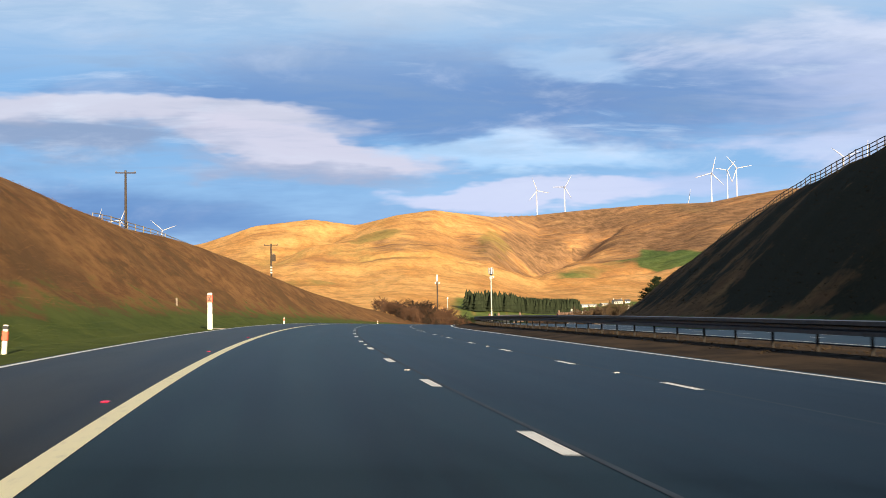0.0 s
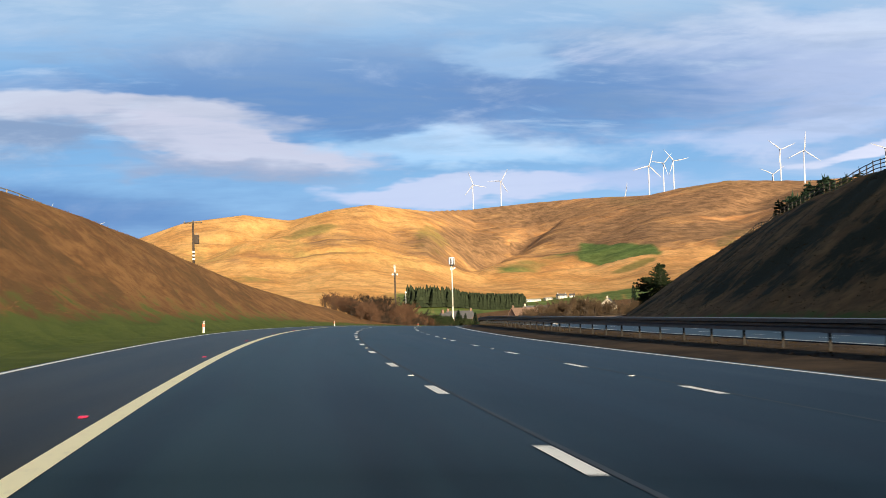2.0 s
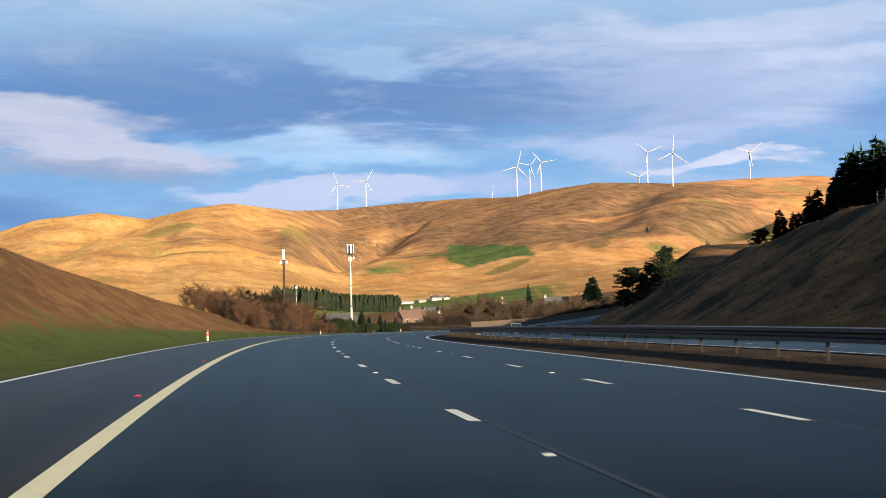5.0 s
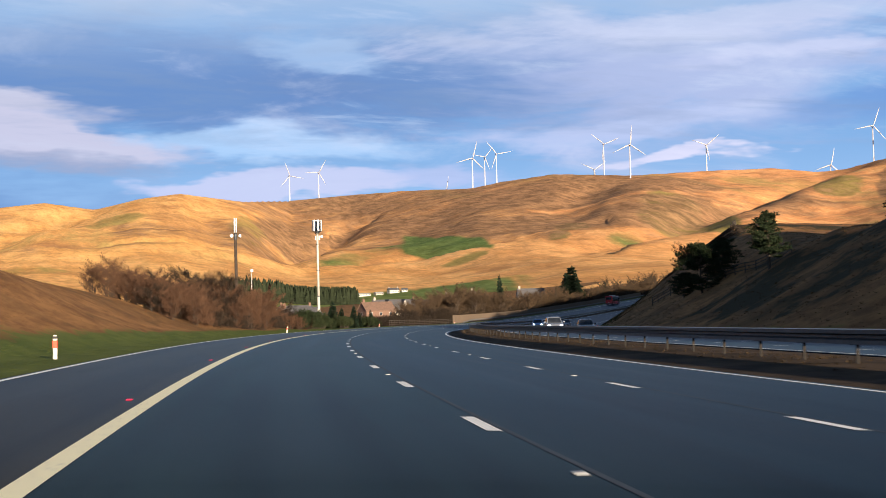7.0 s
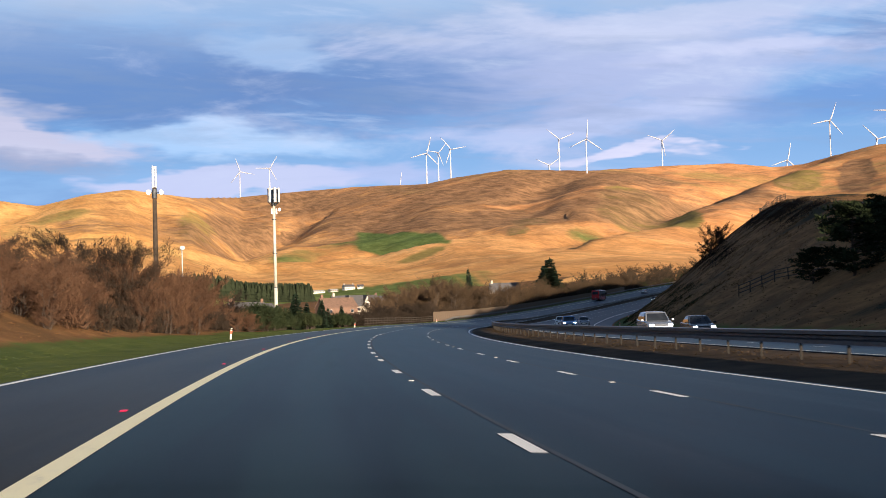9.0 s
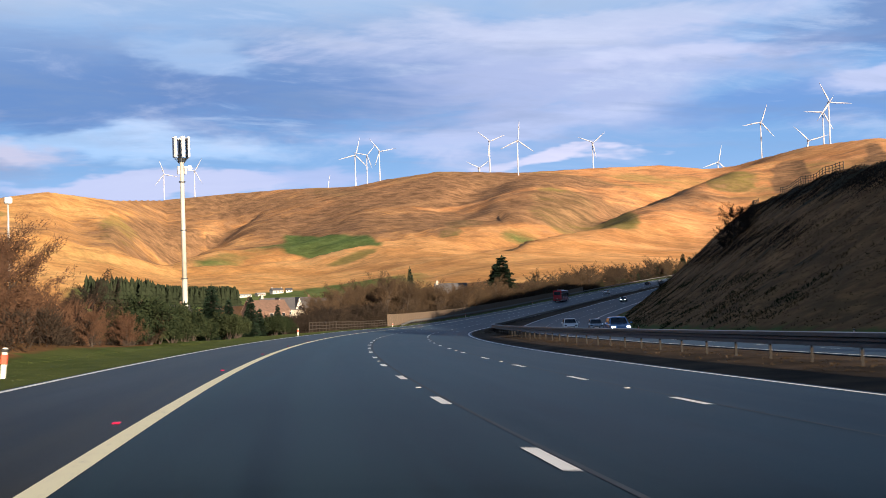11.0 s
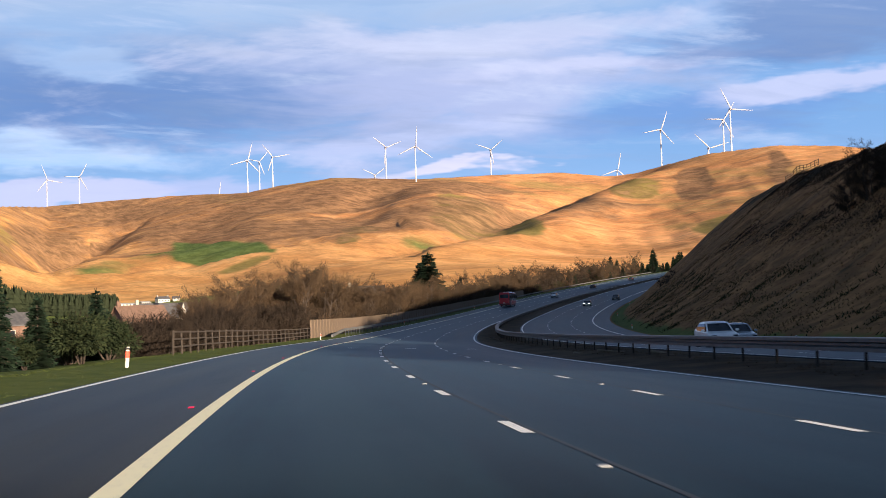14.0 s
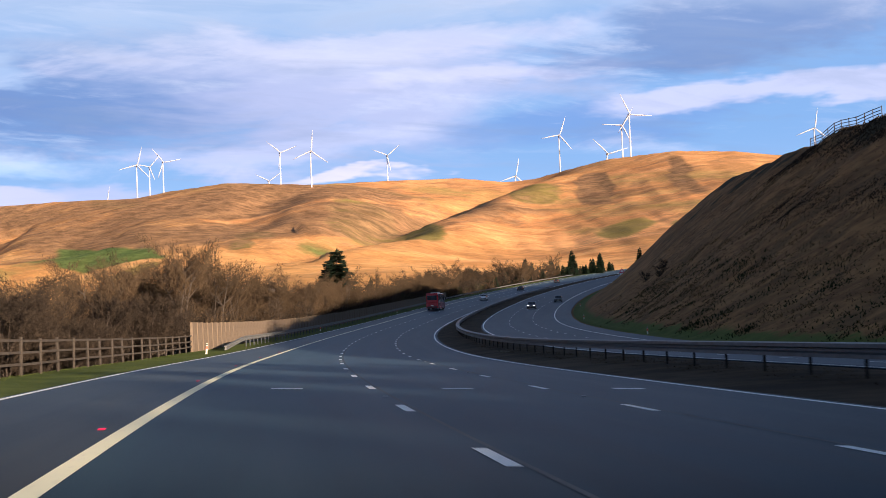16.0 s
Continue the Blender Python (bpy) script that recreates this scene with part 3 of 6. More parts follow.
# ridge of the far hills: heading from the origin, distance, height, steepness of the slope below
RIDGE = np.array([(-180, 3000, 25, 1.5), (-60, 3000, 40, 1.5), (-30, 3200, 70, 1.5), (-12, 3400, 120, 1.5), (-6, 3600, 175, 1.5), (-1.9, 3600, 222, 1.5), (0.1, 3600, 264, 1.5),
                  (2.4, 3600, 280, 1.5), (4.2, 3700, 271, 1.7), (5.8, 3500, 279, 1.6), (7.4, 3500, 291, 1.6),
                  (9.7, 3700, 287, 1.7), (11.6, 4200, 328, 2.2), (13.9, 4200, 341, 2.2), (16.1, 4000, 333, 1.9),
                  (18.6, 3727, 311, 1.6), (19.6, 3700, 322, 1.6), (21.7, 3600, 329, 1.6), (24.7, 3500, 310, 1.6),
                  (28, 3600, 324, 1.7), (30.0, 3580, 321, 1.75), (31.6, 3500, 300, 1.7), (32.5, 3420, 296, 1.65),
                  (33.6, 3330, 303, 1.6), (35.0, 3230, 311, 1.55), (37.2, 3080, 304, 1.5), (39.1, 2990, 287, 1.5),
                  (40.6, 2980, 275, 1.5), (48, 2900, 240, 1.5), (70, 2900, 120, 1.5), (110, 3000, 40, 1.5), (180, 3000, 25, 1.5)])

SMOOTH_AZ = np.arange(-180, 181, 1.0)
SMOOTH = np.array([[a] + [float(np.mean(np.interp(np.arange(a - 5, a + 5.1, 0.5), RIDGE[:, 0], RIDGE[:, i]))) for i in (1, 2, 3)] for a in SMOOTH_AZ])


# folds of the hillside: polyline of (x, y), crest height, depth of the hollow beyond it, half width
FOLDS = (
    (((800, 1790), (1165, 2190), (1480, 2500), (1590, 2610), (1740, 2700)), 24, 26, 80),
    (((520, 2480), (670, 2900), (780, 3150), (900, 3420)), 10, 34, 75),
    (((60, 2350), (150, 2800), (235, 3250), (262, 3500)), 16, 20, 90),
    (((-40, 2250), (230, 2330), (520, 2330), (760, 2120)), 9, 10, 80),
    (((1010, 2330), (1190, 2700), (1420, 3050)), 12, 16, 95),
    (((420, 2500), (470, 2900), (500, 3250)), 5, 11, 60),
)


def fold(x, y):
    """Spurs with a hollow on their far left side, fading out at both ends."""
    z = 0.0
    for line, up, down, w in FOLDS:
        best = None
        n = len(line) - 1
        for i in range(n):
            (ax, ay), (bx, by) = line[i], line[i + 1]
            dx, dy = bx - ax, by - ay
            L = math.hypot(dx, dy)
            f = min(1.0, max(0.0, ((x - ax) * dx + (y - ay) * dy) / (L * L)))
            ex, ey = x - ax - f * dx, y - ay - f * dy
            d = math.hypot(ex, ey)
            if best is None or d < best[0]:
                side = 1.0 if dx * ey - dy * ex > 0 else -1.0
                best = (d, side * d, (i + f) / n)
        if best[0] > 4.5 * w:
            continue
        d, sd, f = best
        sd += 0.35 * w * lumps(x, y, 140, 31)
        a = math.sin(math.pi * min(1.0, max(0.0, 0.06 + 0.88 * f))) ** 0.6
        z += a * (up * math.exp(-((sd + 0.5 * w) / (1.1 * w)) ** 2) - down * math.exp(-((sd - 0.75 * w) / (0.7 * w)) ** 2))
    return z


def hill_height(az, r, x, y):
    rr, zr, ex = (float(np.interp(az, RIDGE[:, 0], RIDGE[:, i])) for i in (1, 2, 3))
    t = (r - 800) / (rr - 800)
    if 0 < t < 1:
        # below the crest the folds of the skyline fade into an even slope
        f = t ** 4
        zr, ex = (float(np.interp(az, SMOOTH[:, 0], SMOOTH[:, i])) * (1 - f) + v * f for i, v in ((2, zr), (3, ex)))
    if t <= 0:
        z = 1.5
    elif t <= 1:
        z = 1.5 + (zr - 1.5) * t ** ex
        amp = math.sin(math.pi * t) * min(1, zr / 200) * (0.22 + 0.28 * float(sstep(6, 13, az)))
        gully = 1 - 2 * abs(lumps(x * 1.0, y * 0.5, 330, 2))
        g2 = 1 - 2 * abs(lumps(x + 0.3 * y, y * 0.6, 170, 7))
        z += amp * (15 * lumps(x, y, 620, 1) - 18 * max(0, gully - 0.45) - 5 * max(0, g2 - 0.4) + 6 * lumps(x, y, 190, 4) + 3 * lumps(x, y, 75, 9))
        z += 4 * lumps(x, y, 110, 6) * min(1, 8 * t) * (1 - t)
        if -3 < az < 45 and t > 0.15:
            rill = 1 - 2 * abs(lumps(az * 3.2, r / 420, 1, 17))
            z += fold(x, y) * float(sstep(1.0, 0.88, t)) - 2.6 * max(0, rill - 0.35) * float(sstep(0.25, 0.5, t) * sstep(0.98, 0.85, t))
    else:
        z = zr - 0.10 * (r - rr) * min(1, (t - 1) * 4)
    return z


def valley(x, y):
    r = math.hypot(x, y)
    return hill_height(math.degrees(math.atan2(x, y)), r, x, y)


def patch(az, r, a0, r0, ra, rr, turn=0.0):
    u, v = (az - a0) / ra, (r - r0) / rr
    c, s = math.cos(turn), math.sin(turn)
    u, v = u * c + v * s, -u * s + v * c
    return float(sstep(1.25, 0.75, math.hypot(u, v)))


def make_hills():
    azs = np.concatenate([np.arange(-180, -20, 8), np.arange(-20, -4, 1.0), np.arange(-4, 50, 0.22), np.arange(50, 180.1, 6)])
    rs = np.concatenate([[60, 240, 330, 430], np.arange(520, 1200, 45), np.arange(1200, 4300, 28), [4400, 4550, 4800]])
    verts, cols = [], []
    for r in rs:
        for az in azs:
            x, y = r * math.sin(radians(az)), r * math.cos(radians(az))
            z = hill_height(az, r, x, y) - 9 * float(sstep(1150, 800, r)) - 14 * float(sstep(520, 400, r))
            verts.append((x, y, z))
            az0, r0 = az, r
            az = az0 + 0.40 * lumps(x, y * 0.35, 170, 41) + 0.14 * lumps(x, y * 0.35, 60, 44)
            r = r0 + 110 * lumps(x, y * 0.35, 190, 43) + 45 * lumps(x, y * 0.35, 70, 47)
            low = 0.9 * float(sstep(1020, 1100, r) * sstep(1740, 1640, r)) * float(sstep(7, 9, az) * sstep(21, 18, az)) * (1 if (az * 3.1 + r * 0.004) % 2 < 1.5 else 0.75)
            # meadow whose lower edge runs level, with a dull tail to its left
            foot = 2560 - 160 * (az - 15.8)
            mead = float(sstep(15.2, 16.1, az) * sstep(18.9, 18.3, az) * sstep(foot - 80, foot + 40, r) * sstep(foot + 470, foot + 340, r))
            mid = 2500 + 75 * (az - 12.3)
            tail = 0.52 * float(sstep(11.9, 12.9, az) * sstep(17.0, 15.8, az) * sstep(mid - 190, mid - 80, r) * sstep(mid + 190, mid + 70, r))
            field = max(low, mead, tail, patch(az, r, 23.5, 2240, 0.8, 110) * 0.5)
            green = max(patch(az, r, 9.9, 3000, 0.7, 320) * 0.55, patch(az, r, 25.6, 2640, 1.3, 330) * 0.8, patch(az, r, 27.3, 2330, 0.9, 190) * 0.9, patch(az, r, 21.9, 2480, 0.8, 110) * 0.8,
                        patch(az, r, 21.1, 2340, 0.45, 80) * 0.9, patch(az, r, 33.8, 2170, 0.9, 130) * 0.9, patch(az, r, 32.0, 2830, 0.9, 150) * 0.9,
                        patch(az, r, 33.0, 2500, 1.8, 300) * 0.4, patch(az, r, 36.0, 2050, 0.8, 130) * 0.6, patch(az, r, 5.0, 2900, 1.2, 160) * 0.5,
                        patch(az, r, 2.2, 1900, 1.6, 100) * 0.55, patch(az, r, 17.6, 2060, 0.9, 60) * 0.7)
            heath = max(patch(az, r, 22.5, 3250, 5.5, 360) * 0.9, patch(az, r, 11.5, 3320, 1.5, 420) * 0.8, patch(az, r, 34.1, 2790, 0.62, 300) * 1.1, patch(az, r, 36.8, 2680, 0.35, 330, 0.5) * 0.9,
                        patch(az, r, 15.5, 3350, 3.0, 300) * 0.65, patch(az, r, 18.5, 2950, 2.4, 120) * 0.5, patch(az, r, 2.0, 2300, 4.0, 120) * 0.35, patch(az, r, 6.2, 2620, 1.5, 190) * 0.5, patch(az, r, 13.2, 3400, 0.32, 110) * 1.6)
            az, r = az0, r0
            tt = (r - 800) / (float(np.interp(az, RIDGE[:, 0], RIDGE[:, 1])) - 800)
            heath = max(heath, (0.80 - 0.62 * float(sstep(11, 7, az)) - 0.45 * float(sstep(29, 33, az))) * float(sstep(0.42, 0.68, tt)) * (0.72 + 0.9 * max(-0.5, lumps(x, y * 0.5, 300, 12))))
            heath = max(heath, 0.34 * float(sstep(29.5, 32, az)) * float(sstep(0.42, 0.6, tt)))
            green = max(green, 0.38 * float(sstep(0.35, 0.6, tt)) * float(sstep(0.05, 0.35, lumps(x, y * 0.4, 420, 21))))
            cols.append((green, heath, field, 1))
    w = len(azs)
    faces = [(i * w + j, (i + 1) * w + j, (i + 1) * w + j + 1, i * w + j + 1) for i in range(len(rs) - 1) for j in range(w - 1)]
    faces = [f[::-1] for f in faces]
    ob = link_mesh("backdrop_hills", verts, faces, M["hill"], smooth=True)
    cover_attr(ob, cols)
    tagged(ob, "golden grass hills with green fields and heather", "hill", kind="structure")
    return ob


make_hills()
make_ground()

# ---------------------------------------------------------------- the carriageways
road = strip("road", -300, 1280, -3.12, 11.42, M["asphalt"], 4.0, 0.0, None, 6, 0.25)
tagged(road, "dark asphalt three-lane motorway carriageway with hard shoulder", "road", kind="structure")
road_far = strip("road_opposite", -300, 1280, 16.72, OPP_END, M["asphalt"], 4.0, 0.0, None, 5, 0.25)
tagged(road_far, "dark asphalt opposite motorway carriageway", "road", kind="structure")


def markings():
    strip("edge_line", -100, 1250, -0.078, 0.122, M["cream"], 2.0, 0.006, road, label="ribbed edge line, cream from sunlight put into its colour")
    strip("edge_line", -100, 1250, -SHOULDER - 0.06, -SHOULDER + 0.06, M["white"], 2.0, 0.006, road)
    strip("edge_line", -100, 1250, EDGE_R - 0.08, EDGE_R + 0.08, M["white"], 2.0, 0.006, road)
    for u in (OPP_IN, OPP_OUT):
        strip("edge_line", -100, 1250, u - 0.09, u + 0.09, M["white"], 2.0, 0.006, road_far)
    for u in (LANE, 2 * LANE):
        strip("joint", -100, 1250, u + 0.10, u + 0.165, M["seam"], 2.0, 0.004, road, label="tarred lane joint")
    first = 4.801
    for u, par in ((LANE, road), (2 * LANE, road), (OPP_IN + 3.67, road_far), (OPP_IN + 7.33, road_far)):
        for i in range(-2, 100):
            s = first + 9 * i + (0 if par is road else 4)
            if par is road_far and (i < 4 or i > 90):
                continue
            strip("lane_mark", s - 2.0, s, u - 0.075, u + 0.075, M["white"], 2.0, 0.007, par)
    bm = bmesh.new()
    add_box(bm, (-0.05, -0.06, 0), (0.05, 0.06, 0.015), 0.006)
    me = part("road_stud", bm, M["stud"], road, "white reflecting road stud").data
    bpy.data.objects.remove([o for o in scene.objects if o.data == me][0])
    bm = bmesh.new()
    add_box(bm, (-0.045, -0.05, 0), (0.045, 0.05, 0.018), 0.008)
    red = part("road_stud", bm, M["red"], road).data
    bpy.data.objects.remove([o for o in scene.objects if o.data == red][0])
    for i in range(-1, 45):
        s = 26.0 + 18 * i
        for u in (LANE, 2 * LANE):
            share("road_stud", me, pose(*at(s, u, 0.002), rz=heading(s)), road)
        s = 16.95 + 18 * i
        share("road_stud", red, pose(*at(s, -0.28, 0.002), rz=heading(s)), road, "red reflecting road stud")
    for u in (1.9, 5.5, 9.2):
        strip("check_mark", 479.7, 480.3, u - 0.33, u + 0.33, M["white"], 0.6, 0.008, road, label="white transverse check mark")


markings()


# ---------------------------------------------------------------- central safety barrier
def beam_rail(name, s0, s1, u, z_mid, h, depth, mat, parent, step=4.0, ramp=0.0):
    """A rolled open-box rail following the road."""
    prof = [(-depth / 2, -h / 2), (-depth / 2, -h * 0.22), (-depth * 0.2, -h * 0.10), (-depth * 0.2, h * 0.10), (-depth / 2, h * 0.22), (-depth / 2, h / 2),
            (depth / 2, h / 2), (depth / 2, h * 0.22), (depth * 0.2, h * 0.1), (depth * 0.2, -h * 0.1), (depth / 2, -h * 0.22), (depth / 2, -h / 2)]
    ss = np.arange(s0, s1 + 0.01, step)
    verts, faces, n = [], [], len(prof)
    for s in ss:
        low = 0.0
        if ramp and s < s0 + ramp:
            low = (1 - (s - s0) / ramp) * (z_mid - 0.06)
        for du, dz in prof:
            verts.append(at(s, u + du, z_mid - low + dz))
    for i in range(len(ss) - 1):
        for j in range(n):
            a, b = i * n + j, i * n + (j + 1) % n
            faces.append((a, b, b + n, a + n))
    faces.append(tuple(range(n))[::-1])
    faces.append(tuple(range((len(ss) - 1) * n, len(ss) * n)))
    return link_mesh(name, verts, faces, mat, parent)


def central_barrier():
    b = thing("safety_barrier", Matrix(), "galvanised steel central safety barrier on posts", "barrier")
    beam_rail("rail", -60, 900, 13.75, 0.70, 0.31, 0.40, M["steel"], b)
    bm = bmesh.new()
    add_box(bm, (-0.03, -0.02, -0.2), (0.03, 0.02, 0.55), 0.0)
    add_box(bm, (-0.16, -0.045, 0.53), (0.16, 0.045, 0.60), 0.0)
    p0 = part("post", bm, M["post"], b)
    me = p0.data
    bpy.data.objects.remove(p0)
    for i in range(0, 270):
        s = -50 + 3.2 * i
        share("post", me, pose(*at(s, 13.75), rz=heading(s)), b)


central_barrier()

# ---------------------------------------------------------------- wind turbines
def wind_turbine(x, y, z, hub, blade, spin, yaw):
    t = thing("wind_turbine", pose(x, y, z, rz=yaw), "white three-bladed wind turbine standing on the hill ridge", "wind turbine", "wind farm")
    tube("tower", (0, 0, -90), (0, 0, hub), 2.3, 1.3, M["turbine"], t, 12)
    bm = bmesh.new()
    add_box(bm, (-1.9, -6, hub - 1.6), (1.9, 4.5, hub + 2.2), 0.7)
    part("nacelle", bm, M["turbine"], t)
    bm = bmesh.new()
    add_tube(bm, (0, -6, hub + 0.3), (0, -8.6, hub + 0.3), 1.7, 0.5, 10)
    part("hub", bm, M["turbine"], t, smooth=True)
    for i in range(3):
        a = radians(spin + 120 * i)
        bm = bmesh.new()
        rows = []
        for f, w, th in ((0.0, 1.5, 1.4), (0.08, 2.2, 1.2), (0.2, 3.4, 0.9), (0.5, 2.4, 0.6), (0.8, 1.5, 0.35), (1.0, 0.5, 0.15)):
            rr = 0.8 + f * blade
            rows.append([bm.verts.new((math.sin(a) * rr + math.cos(a) * p * w, -7.3 + q * th, hub + 0.3 + math.cos(a) * rr - math.sin(a) * p * w))
                         for p, q in ((-0.35, 0), (0.1, 0.5), (0.65, 0), (0.1, -0.5))])
        for r0, r1 in zip(rows, rows[1:]):
            for j in range(4):
                bm.faces.new((r0[j], r0[(j + 1) % 4], r1[(j + 1) % 4], r1[j]))
        bm.faces.new(rows[-1])
        bm.faces.new(rows[0][::-1])
        bmesh.ops.recalc_face_normals(bm, faces=bm.faces)
        part("blade", bm, M["turbine"], t, smooth=True)
    return t


TURBINES = (
    (909, 4434, 352, 100), (1012, 4484, 368, 30), (1189, 3532, 308, 15), (1365, 3833, 355, 80),
    (1425, 3113, 295, 5), (1923, 3663, 366, 50), (1994, 2995, 332, 20), (1866, 2588, 314, 95),
    (1602, 3641, 362, 68), (1547, 4434, 416, 40), (2047, 3252, 268, 12), (1960, 2780, 262, 75),
    (2010, 2790, 326, 33), (2436, 2643, 315, 10), (-385, 4220, 250, 22), (-470, 4380, 258, 20), (-262, 4190, 218, 70),
    (1330, 4180, 285, 10), (1770, 4080, 340, 55),
)
for x, y, z, sp in TURBINES:
    wind_turbine(x, y, z, 78, 44, sp, 12 - math.degrees(math.atan2(x, y)))

# ---------------------------------------------------------------- roadside furniture
M["black"] = plain("black_plastic", (0.015, 0.015, 0.016), (0.03, 0.03, 0.03), 10, 0.6)
M["orange"] = plain("red_orange_reflector", (0.55, 0.07, 0.035), (0.66, 0.11, 0.06), 20, 0.5)
M["timber"] = plain("weathered_timber", (0.13, 0.10, 0.075), (0.22, 0.17, 0.12), 5, 0.9, bump=0.4)
M["pale_timber"] = plain("pale_timber", (0.16, 0.13, 0.10), (0.24, 0.20, 0.15), 5, 0.9, bump=0.4)
M["dark_timber"] = plain("dark_timber", (0.030, 0.024, 0.020), (0.060, 0.048, 0.038), 5, 0.9, bump=0.4)
M["concrete"] = plain("dark_concrete", (0.11, 0.10, 0.085), (0.17, 0.155, 0.13), 1.2, 0.9, bump=0.3)
M["panel"] = plain("timber_panel", (0.115, 0.082, 0.056), (0.17, 0.125, 0.088), 1.5, 0.9, bump=0.4)
M["antenna"] = plain("antenna_white", (0.56, 0.545, 0.53), (0.66, 0.645, 0.62), 2, 0.5)
M["mast"] = plain("mast_paint", (0.38, 0.355, 0.30), (0.48, 0.45, 0.38), 1.5, 0.55)
M["cabinet"] = plain("cabinet_paint", (0.42, 0.43, 0.30), (0.52, 0.52, 0.36), 2, 0.6)
M["rubber"] = plain("rubber", (0.012, 0.012, 0.012), (0.025, 0.025, 0.025), 8, 0.85)


def bar_band(name, r0, r1, z0, z1, mat, parent, n=12, label=""):
    """A collar round an upright."""
    bm = bmesh.new()
    add_tube(bm, (0, 0, z0), (0, 0, z1), r0, r1, n)
    return part(name, bm, mat, parent, label, smooth=False)


def marker_post(s, u, h=0.68):
    p = ground_at(s, u)
    t = thing("marker_post", pose(p.x, p.y, p.z, rx=random.uniform(-4, 4), ry=random.uniform(-2, 7), rz=heading(s) + random.uniform(-6, 6)), "white plastic roadside marker post with red reflector", "marker post", "marker posts along the verge")
    bm = bmesh.new()
    add_box(bm, (-0.055, -0.04, -0.25), (0.055, 0.04, h), 0.02)
    part("body", bm, M["white_plastic"], t)
    box("reflector", (-0.066, -0.052, h * 0.46), (0.066, 0.052, h * 0.78), M["orange"], t, 0.01)
    box("cap", (-0.068, -0.054, h - 0.10), (0.068, 0.054, h - 0.03), M["black"], t, 0.008)
    return t


for s in (34.7, 136.5, 237, 339, 439.5, 540, 640, 740):
    marker_post(s, -4.9)
for s, u in ((90, 32.2), (190, 32.2), (290, 32.2), (390, 32.2), (490, 32.2), (590, 32.2), (676, 32.4), (753, 32.4)):
    marker_post(s, u, 0.74)


def telephone_post(s, u):
    p = ground_at(s, u)
    t = thing("telephone_post", pose(p.x, p.y, p.z, rz=heading(s)), "tall white telephone post with orange sign on the verge", "marker post")
    bm = bmesh.new()
    add_box(bm, (-0.14, -0.10, -0.3), (0.14, 0.10, 0.85), 0.02)
    part("base", bm, M["white_plastic"], t)
    bm = bmesh.new()
    add_box(bm, (-0.13, -0.09, 0.85), (0.13, 0.09, 2.05), 0.03)
    part("column", bm, M["white_plastic"], t)
    box("joint_band", (-0.145, -0.105, 0.83), (0.145, 0.105, 0.87), M["pale_steel"], t)
    sign = box("sign", (-0.155, -0.115, 1.50), (0.155, 0.115, 1.93), M["orange"], t, 0.015, "orange telephone sign")
    bm = bmesh.new()
    add_box(bm, (-0.09, -0.122, 1.60), (0.09, -0.116, 1.65))
    add_box(bm, (-0.03, -0.122, 1.66), (0.03, -0.116, 1.74))
    add_box(bm, (-0.08, -0.122, 1.75), (0.02, -0.116, 1.79))
    add_box(bm, (0.03, -0.122, 1.78), (0.08, -0.116, 1.86))
    part("symbol", bm, M["black"], sign)
    # added slab, coloured dark, where only the telephone post's shadow falls
    q = ground_at(s + 2.0, u + 0.3)
    sl = thing("inspection_slab", pose(q.x, q.y, q.z, rz=heading(s)), "added dark slab in the verge standing in for the post's shadow", "slab")
    bm = bmesh.new()
    add_box(bm, (-0.35, -0.5, -0.1), (0.35, 0.5, 0.04), 0.01)
    part("slab", bm, M["concrete"], sl)
    box("cover", (-0.24, -0.36, 0.038), (0.24, 0.36, 0.055), M["steel"], sl, 0.01)


telephone_post(81.3, -4.4)

p = ground_at(102, -9.2)
t = thing("boundary_marker", pose(p.x, p.y, p.z), "small weathered timber stake on the grass slope", "marker")
box("stake", (-0.07, -0.07, -0.2), (0.07, 0.07, 0.5), M["timber"], t, 0.015)
box("cap", (-0.08, -0.08, 0.5), (0.08, 0.08, 0.56), M["pale_timber"], t, 0.01)


def fence(pts, label, rails=3, h=1.15, gap=1.8, mat="timber", group="roadside fences", slack=0.02):
    """Post-and-rail fence along a run of ground points; every post and rail length is its own part."""
    t = thing("fence", Matrix.Translation(pts[0]), label, "fence", group)
    o = pts[0]
    posts = [pts[0]]
    for a, b in zip(pts, pts[1:]):
        n = max(1, round((b - a).length / gap))
        posts += [a.lerp(b, (i + 1) / n) for i in range(n)]
    bm = bmesh.new()
    add_box(bm, (-0.045, -0.045, -0.5), (0.045, 0.045, h), 0.01)
    p0 = part("post", bm, M[mat], t)
    me = p0.data
    bpy.data.objects.remove(p0)
    bm = bmesh.new()
    add_box(bm, (0, -0.02, -0.04), (1, 0.02, 0.04))
    r0 = part("rail", bm, M[mat], t)
    rail = r0.data
    bpy.data.objects.remove(r0)
    for q in posts:
        v = q - o
        share("post", me, pose(v.x, v.y, v.z + random.uniform(-0.05, 0.03), random.uniform(-2, 2), random.uniform(-2, 2), random.uniform(0, 90)), t)
    for a, b in zip(posts, posts[1:]):
        d = b - a
        rot = d.to_track_quat("X", "Z").to_matrix().to_4x4()
        for i in range(rails):
            z = h * (0.30 + 0.62 * i / max(1, rails - 1)) + random.uniform(-slack, slack)
            m = Matrix.Translation(a - o + Vector((0, 0, z))) @ rot @ Matrix.Diagonal((d.length + 0.06, 1, 1, 1))
            share("rail", rail, m, t)
    return t


def run(s0, s1, u, n=14, u1=None):
    u1 = u if u1 is None else u1
    return [ground_at(s0 + (s1 - s0) * i / n, u + (u1 - u) * i / n) for i in range(n + 1)]


